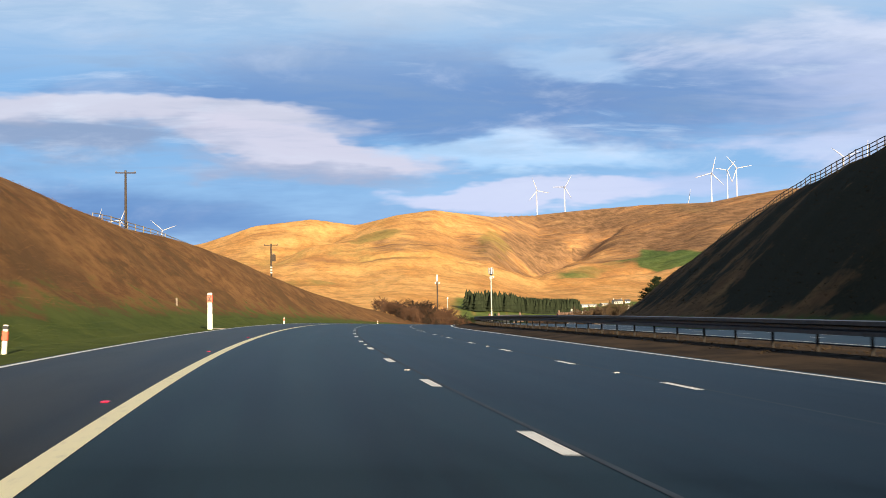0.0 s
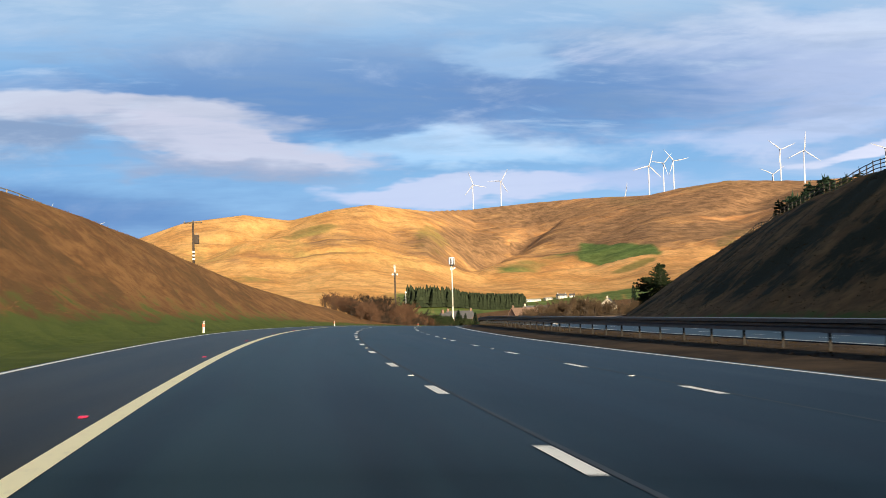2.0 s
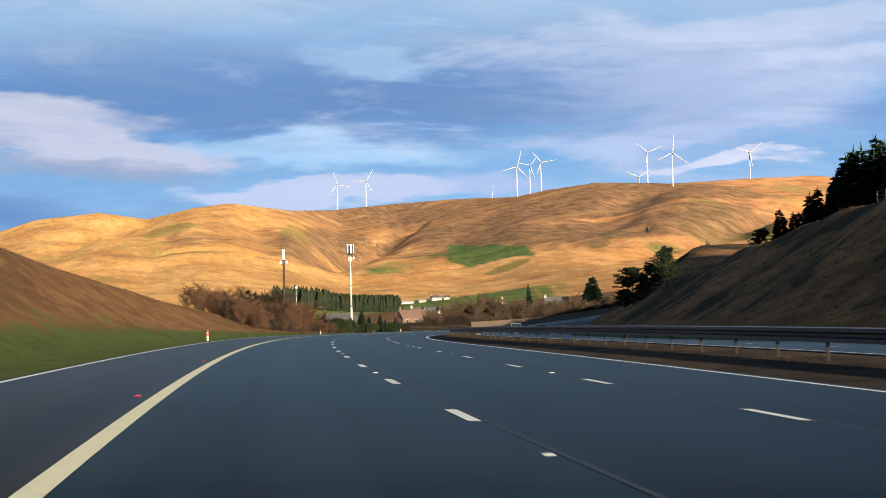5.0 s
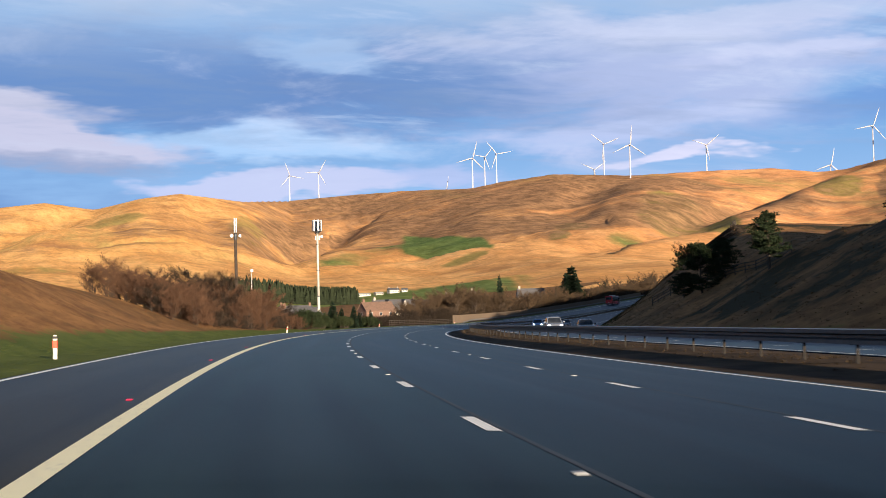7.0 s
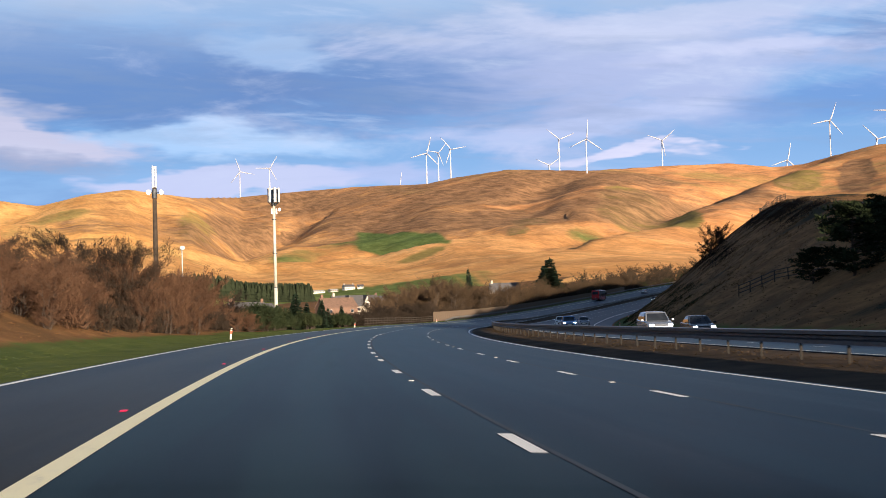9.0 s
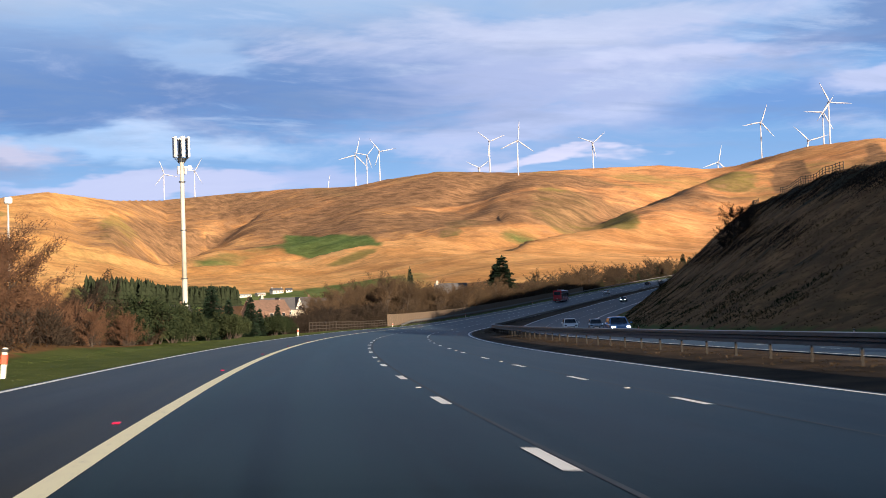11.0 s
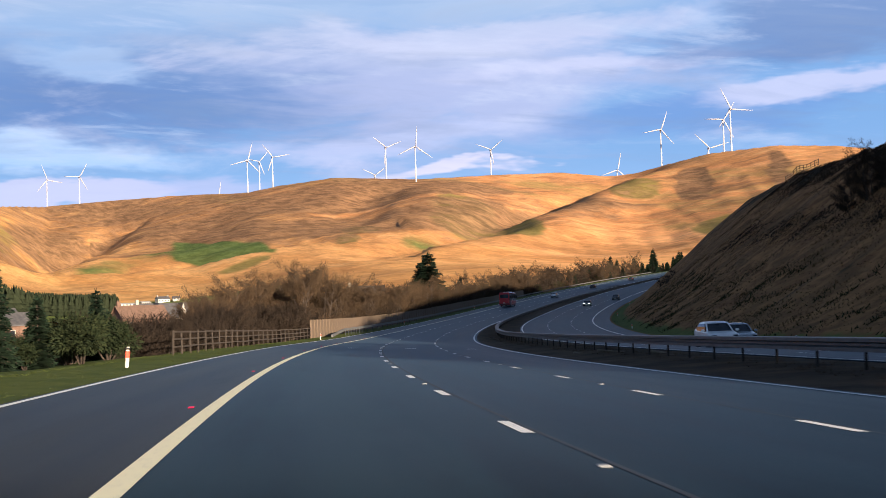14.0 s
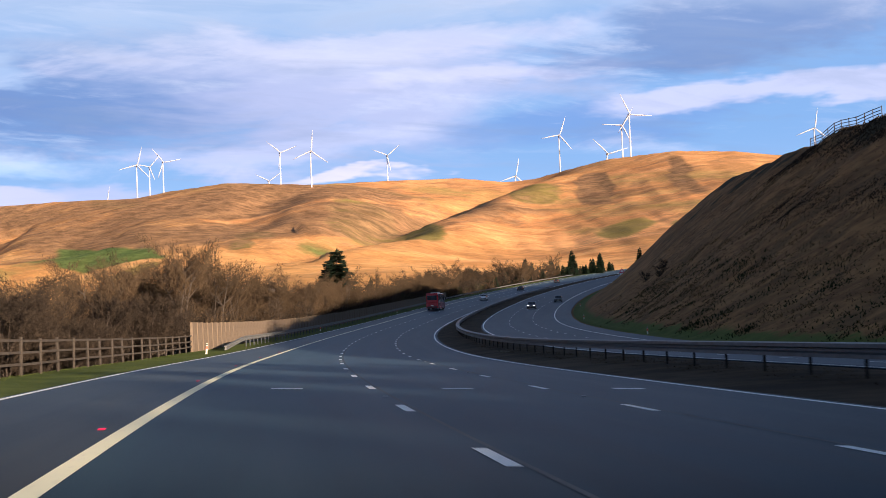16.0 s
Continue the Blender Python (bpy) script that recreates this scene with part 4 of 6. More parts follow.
fence(run(463, 549, -6.5, 26, -6.9), "weathered post-and-rail timber fence on the grass verge", 3, 1.2, 2.9, "dark_timber")
fence(run(146, 205, -25.5, 16), "pale timber rail fence on the crest of the cutting", 3, 1.2, 3.4, "pale_timber")
fence(run(95, 265, 50.2, 36, 51.4), "dark timber fence along the cutting crest", 3, 1.2, 2.6, "dark_timber")
fence(run(340, 398, 46.5, 16, 38.9), "dark timber rail fence running down the cutting slope", 3, 1.2, 2.4, "dark_timber")
fence(run(500, 562, 61.2, 24, 61.8), "dark timber fence along the crest of the steep cutting", 3, 1.2, 2.4, "dark_timber")
fence(run(606, 640, 61.8, 10), "short length of dark timber fence on the cutting crest", 3, 1.2, 2.4, "dark_timber")


def noise_wall():
    t = thing("noise_barrier", Matrix(), "tan timber panel noise barrier beside the hard shoulder", "wall")
    bm = bmesh.new()
    add_box(bm, (-0.09, -0.09, -0.6), (0.09, 0.09, 2.07), 0.02)
    p0 = part("post", bm, M["panel"], t)
    post = p0.data
    bpy.data.objects.remove(p0)
    bm = bmesh.new()
    prof = [(-0.04, -0.5), (0.04, -0.5)]
    for i in range(8):
        z = -0.3 + 0.3 * i
        prof += [(0.04, z), (0.025, z + 0.01), (0.025, z + 0.025), (0.04, z + 0.035)]
    prof += [(0.04, 2.05), (-0.04, 2.05)]
    ends = [[bm.verts.new((px, y, pz)) for px, pz in prof] for y in (0.06, 2.94)]
    for i in range(len(prof)):
        j = (i + 1) % len(prof)
        bm.faces.new((ends[0][i], ends[0][j], ends[1][j], ends[1][i]))
    bm.faces.new(ends[0][::-1]), bm.faces.new(ends[1])
    bmesh.ops.recalc_face_normals(bm, faces=bm.faces)
    p0 = part("panel", bm, M["panel"], t)
    panel = p0.data
    bpy.data.objects.remove(p0)
    for i in range(96):
        s = 549 + 3 * i
        u = -6.9 - 1.2 * float(sstep(560, 640, s))
        a, b = ground_at(s, u), ground_at(s + 3, u)
        rot = pose(0, 0, 0, rz=heading(s))
        share("post", post, Matrix.Translation(a) @ rot, t)
        share("panel", panel, Matrix.Translation(a + Vector((0, 0, random.uniform(-0.02, 0.02)))) @ rot, t)


noise_wall()


def verge_barrier():
    t = thing("verge_barrier", Matrix(), "galvanised steel safety barrier along the hard shoulder", "barrier")
    beam_rail("rail", 552, 1100, -4.9, 0.62, 0.30, 0.16, M["rail"], t, 4.0, 14)
    bm = bmesh.new()
    add_box(bm, (-0.04, -0.05, -0.4), (0.04, 0.05, 0.6))
    p0 = part("post", bm, M["steel"], t)
    me = p0.data
    bpy.data.objects.remove(p0)
    for i in range(110):
        s = 568 + 3.2 * i
        share("post", me, pose(*at(s, -5.0, -0.05), rz=heading(s)), t)


verge_barrier()


def electricity_pole(s, u, h, turn, box_on=False, bands=False, label=""):
    p = ground_at(s, u)
    t = thing("electricity_pole", pose(p.x, p.y, p.z, rz=turn), label, "utility pole", "overhead line poles")
    tube("pole", (0, 0, -1), (0, 0, h), 0.17, 0.12, M["pole"], t, 12)
    arm = box("crossarm", (-1.15, -0.16, h - 0.35), (1.15, -0.04, h - 0.22), M["pole"], t, 0.01)
    for x in (-1.05, 0, 1.05):
        bm = bmesh.new()
        add_tube(bm, (x, -0.1, h - 0.22), (x, -0.1, h - 0.02), 0.06, 0.035, 8)
        part("insulator", bm, M["pale_timber"], arm, smooth=True)
    if box_on:
        tr = box("transformer", (0.12, -0.30, h - 2.9), (0.72, 0.30, h - 1.8), M["pole"], t, 0.06)
        for x in (0.25, 0.42, 0.6):
            bm = bmesh.new()
            add_tube(bm, (x, 0, h - 1.82), (x, 0, h - 1.55), 0.05, 0.03, 8)
            part("bushing", bm, M["pale_timber"], tr)
    if bands:
        for z in (1.1, 1.55, 2.0):
            bar_band("band", 0.185, 0.185, z, z + 0.2, M["white_plastic"], t)
    return t


electricity_pole(161.1, -25.8, 7.0, 4, False, False, "tall dark timber electricity pole on the crest of the cutting")
electricity_pole(231.3, -21.6, 6.0, -6, True, True, "dark timber electricity pole with a transformer and white bands")


def antenna_pole(s, u, top):
    p = ground_at(s, u)
    h = top - (p.z - float(np.interp(s, SG, RZ)))
    t = thing("antenna_pole", pose(p.x, p.y, p.z), "dark timber communications pole with white aerials and dishes at its top", "mast")
    tube("pole", (0, 0, -1), (0, 0, h - 1.75), 0.22, 0.17, M["pole"], t, 12)
    for x in (-0.11, 0.11):
        bm = bmesh.new()
        add_tube(bm, (x, 0, h - 1.8), (x, 0, h), 0.09, 0.08, 10)
        part("aerial", bm, M["antenna"], t, smooth=True)
    for sx in (-1, 1):
        d = bmesh.new()
        add_tube(d, (sx * 0.38, -0.05, h - 2.15), (sx * 0.5, -0.25, h - 2.15), 0.10, 0.22, 14)
        ds = part("dish", d, M["antenna"], t)
        b = bmesh.new()
        add_tube(b, (sx * 0.1, 0, h - 2.15), (sx * 0.4, -0.08, h - 2.15), 0.035, 0.035, 6)
        part("bracket", b, M["steel"], ds)
    bar_band("collar", 0.21, 0.21, h - 2.6, h - 1.9, M["steel"], t)
    for i in range(12):
        z = 3 + i * 0.6
        b = bmesh.new()
        x = 0.2 if i % 2 else -0.2
        add_tube(b, (x, 0, z), (x * 1.9, 0, z + 0.02), 0.015, 0.015, 5)
        part("step_iron", b, M["steel"], t)


antenna_pole(365.7, -14.2, 13.9)


def phone_mast(s, u, top):
    p = ground_at(s, u)
    h = top - (p.z - float(np.interp(s, SG, RZ)))
    t = thing("mobile_phone_mast", pose(p.x, p.y, p.z, rz=12), "pale steel mobile phone mast with white panel antennas", "mast")
    tube("lower_column", (0, 0, -0.3), (0, 0, 6), 0.26, 0.24, M["mast"], t, 16)
    tube("upper_column", (0, 0, 6), (0, 0, h - 2.2), 0.22, 0.18, M["mast"], t, 16)
    for z in (6, 10.5, 15):
        bar_band("flange", 0.31, 0.31, z - 0.05, z + 0.05, M["steel"], t, 16)
    tube("spine", (0, 0, h - 2.3), (0, 0, h + 0.05), 0.06, 0.05, M["mast"], t, 8)
    head = bar_band("headframe", 0.30, 0.42, h - 2.35, h - 2.0, M["steel"], t, 12)
    for i in range(6):
        a = radians(20 + 60 * i)
        x, y = 0.72 * math.cos(a), 0.72 * math.sin(a)
        m = pose(x, y, h - 0.95, rz=math.degrees(a))
        bm = bmesh.new()
        add_box(bm, (-0.07, -0.16, -1.0), (0.09, 0.16, 0.95), 0.04, m)
        pn = part("panel_antenna", bm, M["antenna"], t)
        b = bmesh.new()
        for z in (h - 1.75, h - 0.3):
            add_tube(b, (0, 0, z), (x, y, z), 0.03, 0.03, 6)
        add_tube(b, (x * 0.85, y * 0.85, h - 2.1), (x * 0.85, y * 0.85, h - 0.1), 0.035, 0.035, 6)
        part("bracket", b, M["steel"], pn)
        b = bmesh.new()
        for k in range(3):
            add_tube(b, (x * 0.9, y * 0.9 + 0.06 * (k - 1), h - 1.95), (0.12 * math.cos(a), 0.12 * math.sin(a), h - 2.6), 0.018, 0.018, 5)
        part("cable", b, M["black"], pn)
    d = bmesh.new()
    add_tube(d, (0.62, -0.20, h - 2.9), (0.62, -0.42, h - 2.9), 0.12, 0.24, 16)
    dish = part("dish", d, M["antenna"], t)
    b = bmesh.new()
    add_tube(b, (0.15, 0, h - 2.95), (0.62, -0.22, h - 2.9), 0.035, 0.035, 6)
    part("bracket", b, M["steel"], dish)
    for x in (-0.34, 0.34):
        box("radio_unit", (x - 0.10, -0.1, h - 3.5), (x + 0.10, 0.1, h - 2.75), M["antenna"], t, 0.02)
    for i in range(10):
        z = 3.2 + 0.45 * i
        b = bmesh.new()
        x = 0.26 if i % 2 else -0.26
        add_tube(b, (x, 0, z), (x * 1.8, 0, z), 0.018, 0.018, 5)
        part("step_iron", b, M["steel"], t)
    for k, (dx, dy, w, dd, hh) in enumerate(((-1.6, -1.4, 2.2, 1.0, 2.1), (1.3, -1.6, 1.2, 0.9, 1.7))):
        c = thing("equipment_cabinet", pose(p.x + dx, p.y + dy, p.z, rz=10), "olive steel equipment cabinet at the foot of the mast", "cabinet", "cabinets by the mast")
        bm = bmesh.new()
        add_box(bm, (-w / 2, -dd / 2, -0.4), (w / 2, dd / 2, hh), 0.03)
        part("body", bm, M["cabinet"], c)
        box("roof", (-w / 2 - 0.08, -dd / 2 - 0.08, hh), (w / 2 + 0.08, dd / 2 + 0.08, hh + 0.09), M["pale_timber"], c, 0.02)
        for sx in (-1, 1):
            dr = box("door", (sx * w / 4 - w / 4 + 0.03, -dd / 2 - 0.03, 0.1), (sx * w / 4 + w / 4 - 0.03, -dd / 2 + 0.0, hh - 0.08), M["cabinet"], c, 0.01)
            box("handle", (sx * 0.06 - 0.02, -dd / 2 - 0.06, hh * 0.5), (sx * 0.06 + 0.02, -dd / 2 - 0.03, hh * 0.5 + 0.2), M["steel"], dr)


phone_mast(438.2, -15.1, 18.9)

p = ground_at(384, -15.5)
t = thing("floodlight_pole", pose(p.x, p.y, p.z), "slim pale steel pole with a small lamp head", "lamp post")
tube("pole", (0, 0, -0.5), (0, 0, 7.3), 0.07, 0.05, M["pale_steel"], t, 8)
box("lamp_head", (-0.2, -0.35, 7.2), (0.2, 0.15, 7.55), M["antenna"], t, 0.06)
box("junction_box", (-0.2, -0.2, 1.6), (0.2, 0.2, 2.4), M["antenna"], t, 0.03)


def road_sign(s, u, kind):
    p = ground_at(s, u)
    if kind == "panel":
        t = thing("road_sign", pose(p.x, p.y, p.z, rz=heading(s)), "white rectangular motorway information sign on steel posts", "road sign")
        lift = float(np.interp(s, SG, RZ)) + 2.9 - p.z
        for x in (-0.9, 0.9):
            tube("post", (x, 0.08, -1), (x, 0.08, lift + 0.9), 0.06, 0.06, M["steel"], t, 8)
        pl = box("plate", (-1.4, -0.02, lift - 1.0), (1.4, 0.02, lift + 1.0), M["pale_steel"], t)
        box("border", (-1.45, 0.021, lift - 1.05), (1.45, 0.04, lift + 1.05), M["steel"], t)
        bm = bmesh.new()
        for i, w in enumerate((0.9, 0.6, 0.75)):
            add_box(bm, (-w, -0.032, lift + 0.4 - 0.5 * i), (w, -0.021, lift + 0.6 - 0.5 * i))
        part("lettering_bar", bm, M["steel"], pl)
    else:
        t = thing("warning_sign", pose(p.x, p.y, p.z, rz=heading(s)), "triangular warning sign above a white plate on a grey post", "road sign")
        tube("post", (0, 0.06, -1), (0, 0.06, 5.2), 0.06, 0.06, M["steel"], t, 8)
        bm = bmesh.new()
        vs = [bm.verts.new(q) for q in ((-0.95, 0, 3.5), (0.95, 0, 3.5), (0, 0, 5.15), (-0.95, 0.03, 3.5), (0.95, 0.03, 3.5), (0, 0.03, 5.15))]
        bm.faces.new(vs[:3]), bm.faces.new(vs[3:][::-1])
        for i in range(3):
            bm.faces.new((vs[i], vs[i + 3], vs[(i + 1) % 3 + 3], vs[(i + 1) % 3]))
        bmesh.ops.recalc_face_normals(bm, faces=bm.faces)
        tri = part("triangle", bm, M["red"], t)
        bm = bmesh.new()
        bm.faces.new([bm.verts.new(q) for q in ((-0.6, -0.01, 3.7), (0.6, -0.01, 3.7), (0, -0.01, 4.75))])
        part("face", bm, M["antenna"], tri)
        box("plate", (-0.75, -0.02, 2.1), (0.75, 0.02, 3.3), M["antenna"], t)


road_sign(764.9, -20.8, "panel")
road_sign(951, 33, "triangle")

for s, u, L, a in ((452.5, 13.6, 3.4, 14), (447.2, 14.4, 2.6, 8), (529, 12.9, 0.9, 30), (456.5, 12.6, 0.5, 40)):
    p = ground_at(s, u)
    t = thing("broken_rail", pose(p.x, p.y, p.z + 0.03, 2, 4, heading(s) + 90 - 20 - a), "weathered broken strip of debris lying in the central reserve", "debris", "debris in the central reserve")
    bm = bmesh.new()
    add_box(bm, (-L / 2, -0.09, -0.03), (L / 2, 0.02, 0.02), 0.01)
    add_box(bm, (-L / 2 + 0.1, 0.02, -0.03), (L / 2 - 0.3, 0.09, 0.06), 0.015)
    part("strip", bm, M["pale_timber"], t)

# ---------------------------------------------------------------- trees and shrubs
def leafy(name, dark, light, scale=3.0):
    def build(k, pos, obj, b):
        r = k.n("ShaderNodeObjectInfo").outputs["Random"]
        g = k.n("ShaderNodeNewGeometry").outputs["Random Per Island"]
        f = k.math("ADD", k.math("MULTIPLY", g, 0.6), k.math("MULTIPLY", r, 0.4))
        c = k.mix(f, dark, light)
        n = k.noise(pos, 0.35, 3, 0.6)
        return k.mix(k.math("MULTIPLY", k.ramp(n, 0.4, 0.7), 0.35), c, dark)
    return material(name, build, rough=0.9, spec=0.08)


M["bark"] = plain("bark", (0.032, 0.024, 0.019), (0.072, 0.055, 0.042), 6, 0.95, bump=0.5)
M["twig_red"] = leafy("red_brown_twigs", (0.042, 0.023, 0.015), (0.12, 0.066, 0.038))
M["twig"] = leafy("brown_twigs", (0.034, 0.024, 0.015), (0.098, 0.064, 0.037))
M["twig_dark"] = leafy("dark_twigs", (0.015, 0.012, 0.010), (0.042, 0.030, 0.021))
M["spruce"] = leafy("spruce_needles", (0.008, 0.018, 0.012), (0.026, 0.044, 0.025))
M["pine"] = leafy("pine_needles", (0.010, 0.018, 0.009), (0.034, 0.042, 0.018))
M["gorse_shade"] = leafy("gorse_needles", (0.010, 0.018, 0.009), (0.038, 0.044, 0.018))
M["plantation"] = leafy("plantation_needles", (0.014, 0.019, 0.010), (0.034, 0.042, 0.022))
M["ivy"] = leafy("olive_leaves", (0.012, 0.017, 0.007), (0.038, 0.042, 0.016))
M["dead"] = leafy("dead_grass", (0.16, 0.10, 0.045), (0.36, 0.25, 0.12))
M["grass"] = leafy("green_grass", (0.060, 0.080, 0.022), (0.100, 0.118, 0.034))
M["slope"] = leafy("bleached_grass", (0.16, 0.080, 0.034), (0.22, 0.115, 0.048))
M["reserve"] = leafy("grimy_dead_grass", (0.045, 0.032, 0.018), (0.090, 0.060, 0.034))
# darker copy of the slope grass, with the right cutting's shade in its colour
M["slope_dark"] = leafy("shaded_slope_grass", (0.075, 0.046, 0.022), (0.16, 0.10, 0.046))


class Soup:
    """Collects many small pieces into one mesh."""

    def __init__(self):
        self.v, self.f = [], []

    def quad(self, a, b, c, d):
        n = len(self.v)
        self.v += [a, b, c, d]
        self.f.append((n, n + 1, n + 2, n + 3))

    def tri(self, a, b, c):
        n = len(self.v)
        self.v += [a, b, c]
        self.f.append((n, n + 1, n + 2))

    def blade(self, p, d, w):
        """A thin tapering sliver from p along d."""
        side = d.cross(Vector((random.uniform(-1, 1), random.uniform(-1, 1), random.uniform(-1, 1))))
        if side.length < 1e-6:
            return
        side = side.normalized() * w
        self.tri(p - side, p + side, p + d)

    def limb(self, a, b, ra, rb, n=4):
        q = (b - a).to_track_quat("Z", "Y").to_matrix()
        base = len(self.v)
        for p, r in ((a, ra), (b, rb)):
            for i in range(n):
                self.v.append(p + q @ Vector((r * math.cos(6.2832 * i / n), r * math.sin(6.2832 * i / n), 0)))
        for i in range(n):
            self.f.append((base + i, base + (i + 1) % n, base + n + (i + 1) % n, base + n + i))

    def make(self, name, mat, parent):
        return link_mesh(name, self.v, self.f, mat, parent)


def rnd(r):
    return Vector((random.uniform(-r, r), random.uniform(-r, r), random.uniform(-r, r)))


def bare_tree(h, spread, stems, twigs, mat, label, category="tree", group="bare roadside trees", tw=0.016, name="bare_tree", z0=0.25):
    """A leafless tree or shrub: stems, limbs that fork, and a haze of fine twigs."""
    t = thing(name, Matrix(), label, category, group)
    wood, fine = Soup(), Soup()
    tips = []
    for k in range(stems):
        a = 6.2832 * k / stems + random.uniform(-0.4, 0.4)
        lean = spread * (0.35 if stems > 1 else 0.05)
        p = Vector((math.cos(a), math.sin(a), 0)) * 0.12 * (stems > 1) + Vector((0, 0, -0.4))
        top = Vector((math.cos(a) * lean, math.sin(a) * lean, h * random.uniform(0.75, 0.95)))
        r0 = 0.022 * h / (1 + 0.25 * stems)
        pts = [p]
        for i in range(1, 6):
            f = i / 5
            pts.append(p.lerp(top, f) + rnd(0.04 * h) * (0 if i == 5 else 1))
        for i in range(5):
            wood.limb(pts[i], pts[i + 1], r0 * (1 - 0.17 * i), r0 * (1 - 0.17 * (i + 1)), 6)
        n_l = max(5, int(16 / stems ** 0.5))
        for j in range(n_l):
            f = random.uniform(z0, 0.97)
            i = min(4, int(f * 5))
            q = pts[i].lerp(pts[i + 1], f * 5 - i)
            b = random.uniform(0, 6.2832)
            L = spread * random.uniform(0.5, 1.0) * (1.15 - 0.75 * abs(f - 0.45))
            e = q + Vector((math.cos(b) * L, math.sin(b) * L, L * random.uniform(0.35, 1.1)))
            m = q.lerp(e, 0.5) + rnd(0.1 * L)
            wood.limb(q, m, r0 * 0.42, r0 * 0.26, 4)
            wood.limb(m, e, r0 * 0.26, r0 * 0.08, 4)
            tips += [(m, e - m), (q.lerp(m, 0.6), m - q), (e, e - m)]
    for _ in range(twigs):
        q, d = random.choice(tips)
        st = q + d * random.uniform(0.0, 1.0) + rnd(0.13 * spread)
        dd = (d.normalized() * 0.6 + rnd(0.8) + Vector((0, 0, 0.45))).normalized() * random.uniform(0.10, 0.24) * spread ** 0.6
        fine.blade(st, dd, tw * random.uniform(0.6, 1.6))
    wood.make("trunk", M["bark"], t)
    fine.make("crown", M[mat], t)
    return t


def spruce(h, r, label, group="conifers", dens=1.0, mat="spruce", name="spruce_tree"):
    t = thing(name, Matrix(), label, "tree", group)
    wood, fine = Soup(), Soup()
    wood.limb(Vector((0, 0, -0.4)), Vector((0, 0, h * 0.96)), 0.02 * h, 0.004 * h, 7)
    z = 0.06 * h
    while z < h * 0.97:
        f = z / h
        L0 = r * (1 - f) ** 0.8 * random.uniform(0.8, 1.1) + 0.06 * r
        n = max(4, int((9 - 4 * f) * dens))
        a0 = random.uniform(0, 6)
        for i in range(n):
            a = a0 + 6.2832 * i / n + random.uniform(-0.3, 0.3)
            L = L0 * random.uniform(0.65, 1.15)
            d = Vector((math.cos(a), math.sin(a), 0))
            p = Vector((0, 0, z + random.uniform(-0.05, 0.05) * h))
            e = p + d * L + Vector((0, 0, -0.22 * L + 0.25 * L * f))
            wood.limb(p, e, 0.006 * h * (1 - f * 0.7), 0.002 * h, 3)
            side = Vector((-d.y, d.x, 0))
            m = int(8 + 10 * L / r)
            for j in range(m):
                g = random.uniform(0.15, 1.0)
                q = p.lerp(e, g)
                w = L * 0.42 * (1.15 - g) + 0.035 * h
                for sg in (-1, 1):
                    tip = q + side * sg * w * random.uniform(0.5, 1.1) + d * w * random.uniform(0.3, 0.8) + Vector((0, 0, random.uniform(-0.55, 0.2) * w))
                    fine.tri(q - d * 0.16 * w + Vector((0, 0, -0.10 * w)), q + d * 0.34 * w + Vector((0, 0, 0.10 * w)), tip)
        z += h * 0.022 * random.uniform(0.85, 1.2) / dens ** 0.5
    for _ in range(12):
        fine.blade(Vector((0, 0, h * random.uniform(0.9, 1.0))), rnd(0.12 * r) + Vector((0, 0, 0.05 * h)), 0.012 * h)
    wood.make("trunk", M["bark"], t)
    fine.make("crown", M[mat], t)
    return t


def pine(h, r, label, group="pines on the cutting", mat="pine", name="pine_tree", low=0.22):
    """Irregular pine: bare lower trunk, level limbs with clumps of needles."""
    t = thing(name, Matrix(), label, "tree", group)
    wood, fine = Soup(), Soup()
    pts = [Vector((0, 0, -0.4))]
    for i in range(1, 7):
        pts.append(Vector((0, 0, h * i / 6.2)) + Vector((random.uniform(-1, 1), random.uniform(-1, 1), 0)) * 0.03 * h)
    for i in range(6):
        wood.limb(pts[i], pts[i + 1], 0.026 * h * (1 - i * 0.15), 0.026 * h * (1 - (i + 1) * 0.15), 8)
    for j in range(84):
        f = random.uniform(low, 1.0)
        i = min(5, int(f * 6))
        p = pts[i].lerp(pts[i + 1], f * 6 - i)
        a = random.uniform(0, 6.2832)
        prof = (0.55 + 0.55 * math.sin(math.pi * min(1, (1 - f) / (1 - low) * 0.75 + 0.08)))
        L = r * prof * random.uniform(0.45, 1.1) * (1 - 0.55 * max(0, f - 0.6) / 0.4)
        e = p + Vector((math.cos(a) * L, math.sin(a) * L, L * random.uniform(-0.05, 0.45)))
        wood.limb(p, e, 0.007 * h, 0.002 * h, 4)
        for g in (0.45, 0.7, 1.0):
            c = p.lerp(e, g) + rnd(0.05 * r)
            rad = 0.15 * r * random.uniform(0.7, 1.3) * (0.7 + 0.4 * g)
            for _ in range(44):
                d = rnd(1).normalized()
                d.z = d.z * 0.6 + 0.25
                q = c + Vector((d.x, d.y, d.z * 0.6)) * rad * random.uniform(0.1, 1.0)
                fine.blade(q, d * rad * random.uniform(0.5, 0.95), 0.05 * r * random.uniform(0.35, 0.7))
    wood.make("trunk", M["bark"], t)
    fine.make("crown", M[mat], t)
    return t


